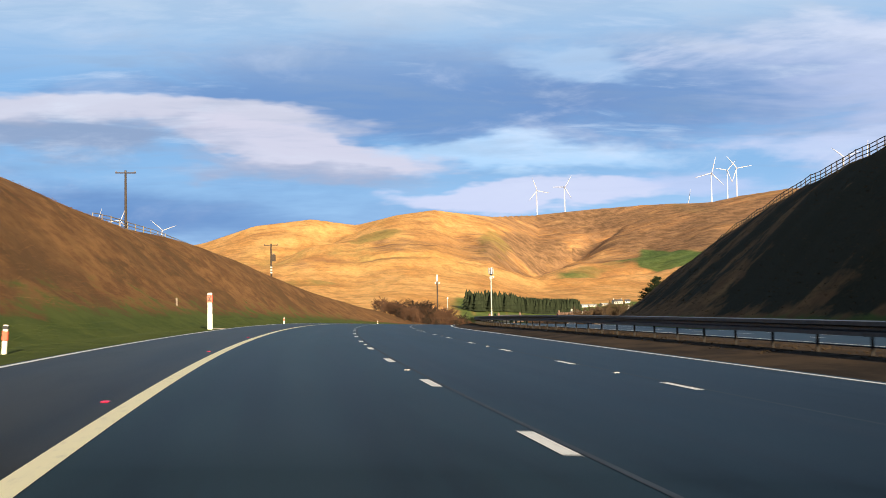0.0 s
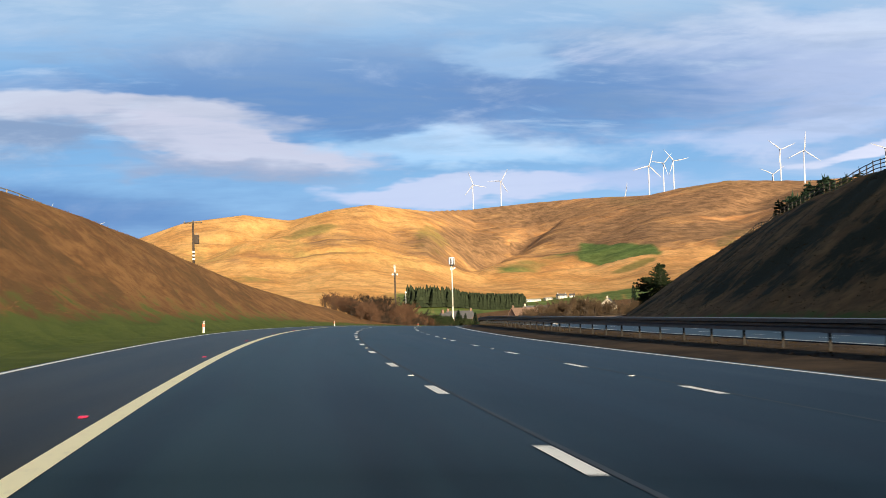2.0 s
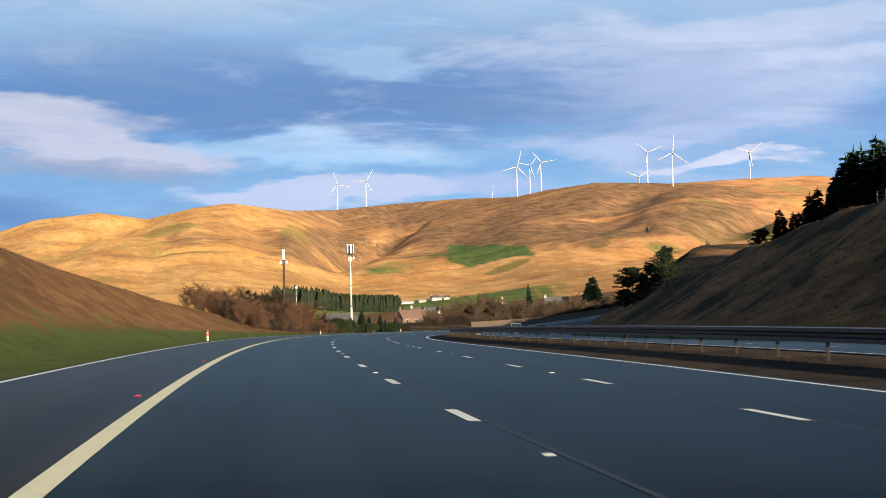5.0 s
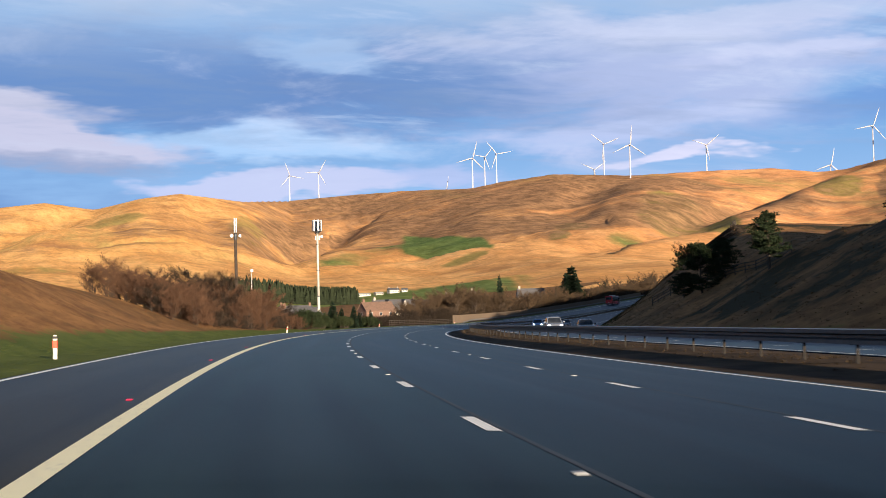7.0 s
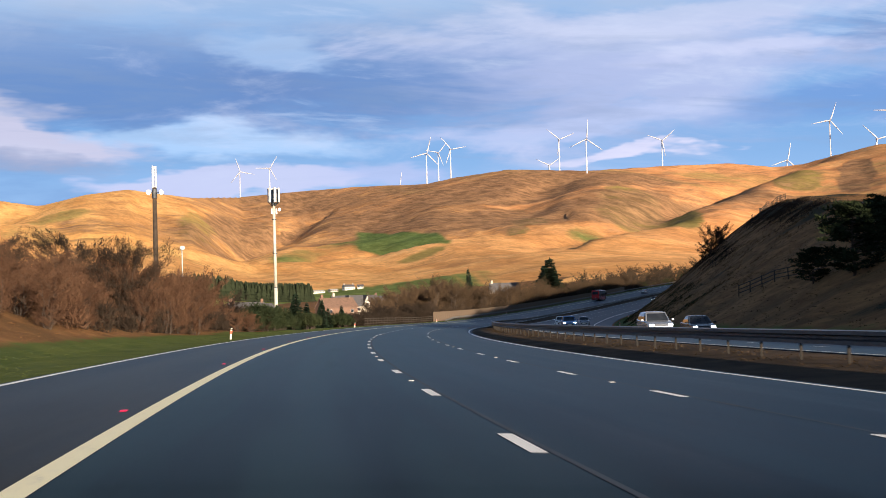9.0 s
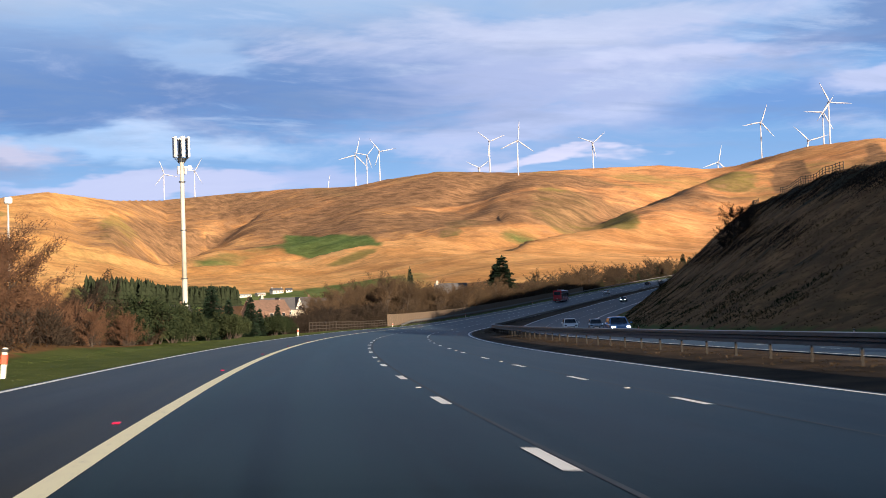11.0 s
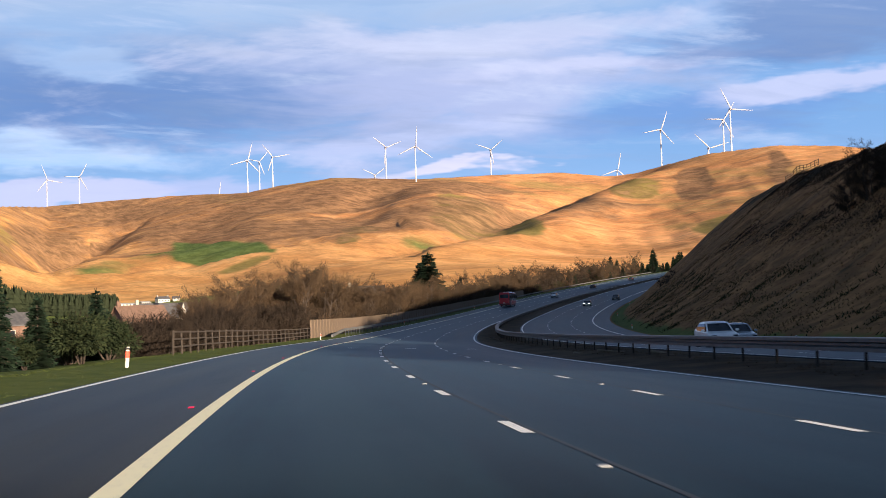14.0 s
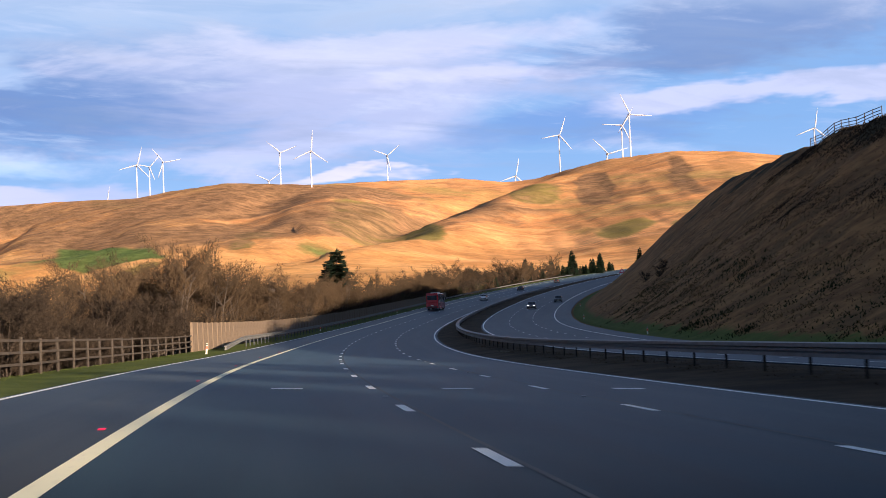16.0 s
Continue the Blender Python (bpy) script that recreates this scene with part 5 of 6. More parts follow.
def bush(h, r, mat, label, group="evergreen bushes", n=1500, name="bush", w=0.04):
    t = thing(name, Matrix(), label, "bush", group)
    wood, fine = Soup(), Soup()
    lobes = []
    for k in range(7):
        a = random.uniform(0, 6.28)
        c = Vector((math.cos(a), math.sin(a), 0)) * r * random.uniform(0.1, 0.6) + Vector((0, 0, h * random.uniform(0.3, 0.72)))
        lobes.append((c, r * random.uniform(0.35, 0.6)))
        wood.limb(Vector((0, 0, -0.3)), c, 0.05, 0.015, 5)
    for _ in range(n):
        c, rad = random.choice(lobes)
        d = rnd(1).normalized()
        q = c + Vector((d.x * rad, d.y * rad, d.z * h * 0.28)) * random.uniform(0.55, 1.05)
        q.z = max(q.z, 0.02)
        fine.blade(q, (d + rnd(0.9)) * 0.17 * rad ** 0.7, w * random.uniform(0.5, 1.2))
    wood.make("stem", M["bark"], t)
    fine.make("crown", M[mat], t)
    return t


def plant(protos, s, u, size=1.0, lean=2.0, sink=0.0):
    """Sets a copy of one of the prototypes on the ground; the first use takes the prototype itself."""
    q = random.choice(protos)
    g = ground_at(s, u)
    if u < -60:
        far = float(sstep(-60, -200, u))
        g.z = g.z * (1 - far) + far * (valley(g.x, g.y) + 0.6)
    m = pose(g.x, g.y, g.z - sink, random.uniform(-lean, lean), random.uniform(-lean, lean), random.uniform(0, 360))
    c = copy_thing(q, m)
    z = size * random.uniform(0.88, 1.12)
    c.scale = (z, z, z * random.uniform(0.92, 1.08))
    return c


random.seed(11)
RED = [bare_tree(4.2, 1.7, 5, 6500, "twig_red", "leafless red-brown thicket shrub on the verge", "shrub", "red-brown shrubs", 0.014, "bare_shrub", 0.08) for _ in range(3)]
TALL = [bare_tree(6.4, 2.1, 3, 6500, "twig", "leafless brown young tree with fine twigs", "tree", "bare roadside trees", 0.014, "bare_tree", 0.15) for _ in range(3)]
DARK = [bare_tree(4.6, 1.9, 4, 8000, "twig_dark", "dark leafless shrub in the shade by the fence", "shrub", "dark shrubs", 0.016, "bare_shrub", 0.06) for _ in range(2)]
BIRCH = [bare_tree(8.6, 2.4, 1, 3000, "twig", "tall leafless tree with an open crown", "tree", "bare roadside trees", 0.024, "bare_tree", 0.3) for _ in range(2)]
SPR = [spruce(8.0, 2.4, "dark green spruce tree with drooping branches") for _ in range(2)]
PIN = [pine(8.5, 3.3, "dark pine tree with level limbs standing on the cutting") for _ in range(2)]
YOUNG = [pine(5.0, 2.4, "bushy young pine tree near the motorway", "young pines", low=0.08) for _ in range(2)]
IVY = [bush(3.2, 1.7, "ivy", "olive-green evergreen bush in the hedge", n=4500) for _ in range(2)]
GORSE = [bush(2.2, 1.6, "gorse_shade", "low dark green bush on the verge", "low dark bushes", n=4500) for _ in range(2)]

# red-brown thicket at the end of the cutting slope
for i in range(110):
    s = random.uniform(309, 386)
    lo = -8.4 if s < 345 else -8.2
    hi = -19
    u = random.uniform(hi, lo)
    if s < 318 and u > -9.5:
        u -= 2.5
    plant(random.choice((RED, RED, RED, RED, DARK)), s, u, random.uniform(0.7, 1.12) * (0.5 if s > 364 else 0.66 if s < 335 else 0.92) * (0.8 if u > -10 else 1))
# spruces and low bushes by the mast
for s, u, z in ((418.5, -9.6, 0.54), (427, -9.4, 0.40), (440, -9.4, 0.44), (434, -12, 0.38), (449, -9.8, 0.36), (458, -9.2, 0.36), (466, -10.2, 0.36), (424, -12.5, 0.38), (411, -9.6, 0.32), (404, -10.5, 0.30)):
    plant(SPR, s, u, z)
for i in range(14):
    plant(IVY, random.uniform(386, 412), random.uniform(-13, -9.2), random.uniform(0.7, 1.0), sink=0.8)
for i in range(16):
    plant(GORSE, random.uniform(380, 404), random.uniform(-11.5, -7.9), random.uniform(0.7, 1.15))
for i in range(34):
    plant(GORSE, random.uniform(400, 462), random.uniform(-12.5, -8.0), random.uniform(0.55, 0.9))
# hedge behind the fence; the dark twig colour carries its shade
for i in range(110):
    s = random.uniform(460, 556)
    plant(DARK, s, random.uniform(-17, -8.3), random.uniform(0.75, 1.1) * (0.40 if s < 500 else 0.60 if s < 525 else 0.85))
for i in range(10):
    plant(RED, random.uniform(450, 520), random.uniform(-16, -11), random.uniform(0.30, 0.42))
for i in range(8):
    plant(TALL, random.uniform(525, 556), random.uniform(-20, -11), random.uniform(0.6, 0.85))
# trees behind the noise barrier
for i in range(150):
    s = random.uniform(548, 860)
    plant(TALL, s, random.uniform(-26, -10.5), random.uniform(0.8, 1.2) * (1.0 if s < 575 else 1.45 if s < 650 else 1.3 if s < 720 else 1.15))
for i in range(10):
    plant(BIRCH, random.uniform(560, 900), random.uniform(-34, -14), random.uniform(0.7, 1.0))
for s, u, z in ((816, -33.3, 2.05), (819, -36, 1.8)):
    c = plant(SPR, s, u, z)
    c.scale = (c.scale.x * 1.6, c.scale.y * 1.6, c.scale.z)
for s, u, z in ((832, -36, 1.6), (894, -43, 1.25), (600, -22, 0.85), (575, -24, 0.85), (779.5, -73, 1.6)):
    plant(SPR, s, u, z)
c = plant(SPR, *to_su(261, 845), 2.2)
c.scale = (c.scale.x * 0.55, c.scale.y * 0.55, c.scale.z)
for i in range(46):
    plant(IVY, random.uniform(700, 1060), random.uniform(-40, -14), random.uniform(1.2, 2.4))
for i in range(110):
    plant(random.choice((TALL, TALL, DARK, IVY)), random.uniform(850, 1120), random.uniform(-42, -13), random.uniform(1.2, 1.9))
for i in range(110):
    plant(SPR, random.uniform(960, 1280), random.uniform(-45, -12), random.uniform(0.65, 0.95))
for i in range(40):
    plant(SPR, random.uniform(1150, 1290), random.uniform(-60, 120), random.uniform(1.0, 1.7))
# among the houses
for i in range(30):
    plant(random.choice((TALL, BIRCH, DARK)), random.uniform(620, 900), random.uniform(-120, -40), random.uniform(0.4, 0.7))
# right side: pines and spruces on the cutting
for s, u, z in ((336.5, 43.4, 0.72), (362.5, 41.0, 0.9), (366, 44, 0.72), (372, 40.2, 0.50)):
    plant(PIN if s < 340 else YOUNG, s, u, z * (1.0 if s < 340 else 1.2))
for s, u, z in ((343, 60.5, 1.0), (341, 62, 0.85)):
    plant(SPR, s, u, z)
for i in range(84):
    plant(SPR, random.uniform(300, 356), random.uniform(67, 88), random.uniform(1.5, 1.85))
for i in range(26):
    plant(SPR, random.uniform(290, 350), random.uniform(63.5, 69), random.uniform(1.0, 1.5))
for s, u, z in ((206, 52.5, 0.2), (333, 56, 0.45)):
    plant(YOUNG, s, u, z * 1.4)
for s, u, z in ((532, 50.5, 1.0), (534, 52.5, 0.9), (529, 51.5, 0.8), (536, 49.5, 0.7), (640, 41, 0.36), (655, 40.5, 0.34), (648, 42.5, 0.3)):
    plant(DARK, s, u, z, sink=0.3)
for protos in (RED, TALL, DARK, BIRCH, SPR, PIN, YOUNG, IVY, GORSE):
    for q in protos:
        for o in (*q.children_recursive, q):
            bpy.data.objects.remove(o)


# far plantation: one dense block of conifers
def plantation(name, centre_x, centre_y, ax, ay, n, h, turn, label):
    wood = Soup()
    c, s = math.cos(turn), math.sin(turn)
    for i in range(n):
        px, py = random.uniform(-ax, ax), random.uniform(-ay, ay)
        x, y = centre_x + px * c - py * s, centre_y + px * s + py * c
        z = valley(x, y) - 1
        hh = h * random.uniform(0.84, 1.06)
        r = hh * 0.30
        a0 = random.uniform(0, 6)
        for k in range(5):
            zb, zt = z + hh * (0.08 + 0.17 * k), z + hh * (0.36 + 0.17 * k)
            rr = r * (1 - k * 0.17)
            for i2 in range(6):
                a, b = a0 + 1.047 * i2, a0 + 1.047 * (i2 + 1)
                j = random.uniform(0.75, 1.2)
                wood.tri(Vector((x + rr * j * math.cos(a), y + rr * j * math.sin(a), zb)), Vector((x + rr * math.cos(b), y + rr * math.sin(b), zb)), Vector((x, y, zt)))
    ob = wood.make(name, M["plantation"], None)
    return tagged(ob, label, "woodland", kind="stuff")


plantation("conifer_plantation", 278, 1335, 33, 22, 640, 15, -0.1, "dark green block of plantation conifers below the hills")
plantation("conifer_shelterbelt", 225, 1318, 22, 14, 70, 19, 0.3, "open clump of dark conifers beside the plantation")


def thicket(name, count, s0, s1, u0, u1, h, mat, label, blades=420, w=0.02, taper=1.0):
    """Undergrowth that fills a belt of scrub: fine upright twigs round many low stools."""
    g = Soup()
    for _ in range(count):
        s, u = random.uniform(s0, s1), random.uniform(u0, u1)
        p = ground_at(s, u)
        k = h * random.uniform(0.55, 1.15) * (1 - (1 - taper) * (s - s0) / (s1 - s0))
        for _ in range(blades):
            a, rr, f = random.uniform(0, 6.2832), random.random() ** 0.6, random.random() ** 0.8
            q = p + Vector((math.cos(a) * rr * k * 0.42 * (1.1 - 0.4 * f), math.sin(a) * rr * k * 0.42 * (1.1 - 0.4 * f), f * k - 0.05))
            d = Vector((math.cos(a) * 0.5, math.sin(a) * 0.5, 0.8)) + rnd(0.8)
            g.blade(q, d * random.uniform(0.16, 0.36) * k ** 0.4, w * random.uniform(0.5, 1.5))
    return tagged(g.make(name, M[mat], None), label, "undergrowth", kind="stuff")


thicket("verge_scrub", 66, 314, 388, -18, -9.2, 2.1, "twig_red", "dense leafless scrub under the red-brown thicket")
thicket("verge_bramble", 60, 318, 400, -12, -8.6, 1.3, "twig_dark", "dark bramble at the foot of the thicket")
thicket("fence_scrub", 140, 462, 556, -15, -8.3, 2.1, "twig_dark", "dense scrub behind the timber fence, coloured dark for the shade there")
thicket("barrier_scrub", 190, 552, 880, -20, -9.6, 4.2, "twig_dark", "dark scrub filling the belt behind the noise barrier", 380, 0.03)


def heather(name, mats, s0, s1, t0, t1, h, mat, label, blades=60, w=0.055):
    """Low ragged mats of plants on the right-hand slope, drawn out along it; t is the share of the way up."""
    g = Soup()
    for _ in range(mats):
        s = random.uniform(s0, s1)
        u = R_FOOT + (r_top(s) - R_FOOT) * random.uniform(t0, t1)
        a, b, k = random.uniform(1.2, 5.0), random.uniform(0.5, 1.5), random.uniform(0.5, 1.2)
        for _ in range(blades):
            f, q = random.gauss(0, 0.5), random.gauss(0, 0.5)
            p = ground_at(s + f * a, u + q * b - f * a * 0.25)
            d = Vector((random.uniform(-0.8, 0.8), random.uniform(-0.8, 0.8), 1.0)) * h * k * random.uniform(0.5, 1.1)
            g.blade(p - Vector((0, 0, 0.03)), d, w * random.uniform(0.6, 1.6))
    return tagged(g.make(name, M[mat], None), label, "undergrowth", kind="stuff")


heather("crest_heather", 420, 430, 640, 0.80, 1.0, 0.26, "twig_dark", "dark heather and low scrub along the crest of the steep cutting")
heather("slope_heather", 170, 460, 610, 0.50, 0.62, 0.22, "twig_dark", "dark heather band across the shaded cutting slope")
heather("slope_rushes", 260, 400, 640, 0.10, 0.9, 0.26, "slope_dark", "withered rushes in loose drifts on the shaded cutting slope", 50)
heather("slope_herbs", 200, 420, 640, 0.02, 0.35, 0.28, "ivy", "low green herbs at the foot of the shaded cutting slope", 50)
thicket("far_scrub", 150, 860, 1180, -40, -12, 5.5, "twig_dark", "dark scrub belt along the far bend of the motorway", 260, 0.05)


# tussocks and blades along the verges and the slopes
def tussocks(name, count, s0, s1, u0, u1, mat, h, label, w=0.02, blades=7, flat=1.0):
    g = Soup()
    for _ in range(count):
        s = s0 + (s1 - s0) * random.random()
        u = random.uniform(u0, u1)
        p = ground_at(s, u)
        k = random.uniform(0.5, 1.3)
        for _ in range(blades):
            d = Vector((random.uniform(-0.9, 0.9) * flat, random.uniform(-0.9, 0.9) * flat, 1.0 / flat)) * h * k
            q = p + Vector((random.uniform(-0.25, 0.25), random.uniform(-0.25, 0.25), -0.02))
            side = Vector((-d.y, d.x, random.uniform(-0.3, 0.3) * h))
            side = side.normalized() * w * random.uniform(0.6, 1.5) if side.length > 1e-5 else Vector((w, 0, 0))
            g.tri(q - side, q + side, q + d)
    return tagged(g.make(name, M[mat], None), label, "grass", kind="stuff")


tussocks("verge_grass", 9000, 10, 300, -7.5, -3.5, "grass", 0.06, "short green grass along the verge", 0.016, 7, 1.7)
tussocks("verge_grass_far", 7000, 300, 560, -7.5, -3.5, "grass", 0.06, "short green grass along the verge beyond the cutting", 0.016, 7, 1.7)
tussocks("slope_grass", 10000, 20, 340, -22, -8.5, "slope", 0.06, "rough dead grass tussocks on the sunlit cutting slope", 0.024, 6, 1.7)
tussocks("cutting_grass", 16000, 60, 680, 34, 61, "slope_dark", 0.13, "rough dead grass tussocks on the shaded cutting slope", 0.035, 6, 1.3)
tussocks("reserve_grass", 3500, 5, 560, 12.9, 15.2, "reserve", 0.12, "dead grass tufts in the central reserve", 0.018, 6, 1.9)

# ---------------------------------------------------------------- houses and farm
M["render"] = plain("cream_render", (0.33, 0.29, 0.23), (0.41, 0.36, 0.29), 0.8, 0.9, bump=0.2)
M["white_render"] = plain("white_render", (0.40, 0.38, 0.34), (0.48, 0.46, 0.41), 0.8, 0.9, bump=0.2)
M["brick"] = plain("red_brick", (0.12, 0.070, 0.050), (0.18, 0.110, 0.078), 2.0, 0.9, bump=0.3)
M["slate"] = plain("roof_slate", (0.055, 0.055, 0.062), (0.10, 0.095, 0.095), 1.5, 0.7, bump=0.4)
M["tile"] = plain("brown_roof_tile", (0.11, 0.07, 0.05), (0.18, 0.11, 0.08), 1.5, 0.85, bump=0.4)
M["sheet"] = plain("pale_sheet_roof", (0.34, 0.34, 0.33), (0.44, 0.43, 0.42), 0.5, 0.6)


def m_glass():
    def build(k, pos, obj, b):
        b.inputs["Roughness"].default_value = 0.06
        b.inputs["Specular IOR Level"].default_value = 0.35
        return k.mix(k.ramp(k.noise(obj, 0.8, 2), 0.3, 0.7), (0.010, 0.013, 0.018), (0.03, 0.035, 0.045))
    return material("dark_glass", build, rough=0.06, spec=0.35)


M["glass"] = m_glass()


def on_land(x, y):
    s, u = to_su(x, y)
    g = ground_at(s, u) if -400 < u < 200 and s < 1290 else Vector((x, y, valley(x, y)))
    if u < -60 and u > -400:
        far = float(sstep(-60, -200, u))
        g.z = g.z * (1 - far) + far * (valley(x, y) + 0.6)
    return Vector((x, y, g.z))


def house(x, y, turn, w, d, eaves, ridge, wall, roof, label, chimneys=1, dormers=0, top=None, windows=3, name="house"):
    """A house with gables at its ends, windows along its long sides, chimneys and gabled dormers."""
    p = on_land(x, y)
    base = p.z if top is None else top - ridge
    foot = min(-2.5, p.z - base - 1.0)
    t = thing(name, pose(p.x, p.y, base, rz=turn), label, "house", "village houses")
    hw, hd = w / 2, d / 2
    bm = bmesh.new()
    lo = [bm.verts.new((sx * hw, sy * hd, foot)) for sx, sy in ((-1, -1), (1, -1), (1, 1), (-1, 1))]
    hi = [bm.verts.new((sx * hw, sy * hd, eaves)) for sx, sy in ((-1, -1), (1, -1), (1, 1), (-1, 1))]
    a, b = bm.verts.new((-hw, 0, ridge)), bm.verts.new((hw, 0, ridge))
    bm.faces.new((lo[0], lo[1], hi[1], hi[0])), bm.faces.new((lo[2], lo[3], hi[3], hi[2]))
    bm.faces.new((lo[1], lo[2], hi[2], b, hi[1])), bm.faces.new((lo[3], lo[0], hi[0], a, hi[3]))
    part("wall", bm, M[wall], t)
    bm = bmesh.new()
    o, th = 0.35, 0.18
    k = (ridge - eaves) / hd
    for sy in (-1, 1):
        q = [(-hw - o, 0, ridge), (hw + o, 0, ridge), (hw + o, sy * (hd + o), eaves - o * k), (-hw - o, sy * (hd + o), eaves - o * k)]
        v0 = [bm.verts.new((m[0], m[1], m[2] + 0.02)) for m in q]
        v1 = [bm.verts.new((m[0], m[1], m[2] + th)) for m in q]
        bm.faces.new(v0), bm.faces.new(v1[::-1])
        for i in range(4):
            bm.faces.new((v0[i], v1[i], v1[(i + 1) % 4], v0[(i + 1) % 4]))
    bmesh.ops.recalc_face_normals(bm, faces=bm.faces)
    rf = part("roof", bm, M[roof], t)
    for i in range(chimneys):
        cx = (-hw + 0.7) if i == 0 else hw - 0.7
        ch = box("chimney", (cx - 0.45, -0.4, ridge - 0.9), (cx + 0.45, 0.4, ridge + 1.2), M[wall if wall == "brick" else "render"], rf, 0.03)
        for dx in (-0.2, 0.2):
            bm = bmesh.new()
            add_tube(bm, (cx + dx, 0, ridge + 1.2), (cx + dx, 0, ridge + 1.55), 0.12, 0.10, 8)
            part("chimney_pot", bm, M["tile"], t)
    for i in range(dormers):
        cx = -hw + w * (i + 0.5 + 0.25) / (dormers + 0.5)
        bm = bmesh.new()
        y0, zb, zt, ww = -hd - 0.1, eaves - 0.2, ridge - 0.1, 1.5
        v = [bm.verts.new(q) for q in ((cx - ww, y0, zb), (cx + ww, y0, zb), (cx, y0, zt), (cx - ww, 0, zb), (cx + ww, 0, zb), (cx, 0, zt))]
        bm.faces.new(v[:3])
        bm.faces.new((v[1], v[4], v[5], v[2])), bm.faces.new((v[3], v[0], v[2], v[5]))
        dm = part("dormer", bm, M["white_render"], t)
        box("dormer_window", (cx - 0.5, y0 - 0.05, zb + 0.2), (cx + 0.5, y0 + 0.02, zb + 1.3), M["glass"], dm)
        for sg in (-1, 1):
            bm = bmesh.new()
            q = [(cx, y0 - 0.3, zt + 0.12), (cx + sg * (ww + 0.35), y0 - 0.3, zb - 0.25), (cx + sg * (ww + 0.35), 0.2, zb - 0.25), (cx, 0.2, zt + 0.12)]
            f = bm.faces.new([bm.verts.new(m) for m in q])
            r = bmesh.ops.extrude_face_region(bm, geom=[f])
            for vv in r["geom"]:
                if isinstance(vv, bmesh.types.BMVert):
                    vv.co.z += 0.14
            part("dormer_roof", bm, M[roof], dm)
    n = windows
    for sy in (-1, 1):
        for i in range(n):
            cx = -hw + w * (i + 0.5) / n
            wn = box("window", (cx - 0.6, sy * hd - 0.05, 0.9), (cx + 0.6, sy * hd + 0.05, 2.1), M["white_render"], t, 0.01)
            box("pane", (cx - 0.52, sy * hd - 0.065, 0.98), (cx + 0.52, sy * hd + 0.065, 2.02), M["glass"], wn)
            if eaves > 4:
                wn = box("window", (cx - 0.55, sy * hd - 0.05, 3.4), (cx + 0.55, sy * hd + 0.05, 4.4), M["white_render"], t, 0.01)
                box("pane", (cx - 0.47, sy * hd - 0.065, 3.48), (cx + 0.47, sy * hd + 0.065, 4.32), M["glass"], wn)
    for sx in (-1, 1):
        wn = box("window", (sx * hw - 0.05, -0.5, 0.9), (sx * hw + 0.05, 0.5, 2.1), M["white_render"], t, 0.01)
        box("pane", (sx * hw - 0.065, -0.42, 0.98), (sx * hw + 0.065, 0.42, 2.02), M["glass"], wn)
    return t


house(169, 741, 12, 13, 8, 2.9, 6.2, "brick", "tile", "brick bungalow with a brown tiled roof and chimney", 1, 0, 7.0)
house(140, 760, 12, 14, 8, 2.9, 6.0, "brick", "slate", "brick bungalow with a dark slate roof", 2, 0, 6.4)
house(191, 793, 4, 19, 9, 2.9, 7.0, "render", "slate", "cream house with a slate roof and two white gabled dormers", 1, 2, 8.3)
house(208, 806, -30, 9, 7, 3.0, 6.4, "brick", "slate", "brick cottage with a slate roof", 1, 0, 8.0)
house(219, 803, 72, 10, 7, 3.6, 7.2, "white_render", "slate", "white house with a slate gable roof", 1, 0, 10.1)
house(234, 809, 66, 11, 8, 4.6, 8.2, "render", "slate", "cream gabled house facing the low sun", 1, 0, 11.6)
house(257, 795, -10, 12, 7, 3.0, 6.6, "white_render", "slate", "white cottage half hidden among trees", 1, 0, 12.0)
house(104, 585, 14, 11, 7, 2.8, 5.0, "brick", "slate", "pinkish brick bungalow with a slate roof near the mast", 1, 0, 4.6)
house(420, 1594, 8, 11, 7, 3.0, 5.2, "white_render", "slate", "white farmhouse on the green hillside", 2, 0, None, 4)
house(385, 1592, 8, 18, 8, 1.9, 3.0, "white_render", "sheet", "long pale farm shed with a sheet roof", 0, 0, None, 6, "farm_shed")
house(403, 1590, 8, 8, 7, 1.9, 2.9, "render", "sheet", "low pale farm shed", 0, 0, None, 4, "farm_shed")
house(431, 1590, -12, 6, 6, 2.2, 4.0, "white_render", "slate", "small white farm outbuilding", 0, 0, None, 2, "farm_shed")


# ---------------------------------------------------------------- vehicles
def car_paint(name, c, rough=0.25, metal=0.3):
    def build(k, pos, obj, b):
        n = k.noise(obj, 2.0, 3)
        b.inputs["Coat Weight"].default_value = 0.25
        return k.mix(k.ramp(n, 0.3, 0.7), c, tuple(v * 0.85 for v in c))
    return material(name, build, rough=rough, metal=metal, spec=0.5)


PAINT = {"white": car_paint("white_car_paint", (0.78, 0.79, 0.80), metal=0.0), "blue": car_paint("blue_car_paint", (0.12, 0.24, 0.46)),
         "silver": car_paint("silver_car_paint", (0.42, 0.44, 0.47), metal=0.6), "black": car_paint("black_car_paint", (0.02, 0.022, 0.026)),
         "red": car_paint("red_coach_paint", (0.42, 0.02, 0.025), metal=0.0)}


def m_lamp(name, c, e):
    m = bpy.data.materials.new(name)
    m.use_nodes = True
    b = m.node_tree.nodes["Principled BSDF"]
    b.inputs["Base Color"].default_value = (*c, 1)
    b.inputs["Emission Color"].default_value = (*c, 1)
    b.inputs["Emission Strength"].default_value = e
    return m


M["headlight"] = m_lamp("lit_headlight", (1.0, 0.97, 0.88), 6.0)
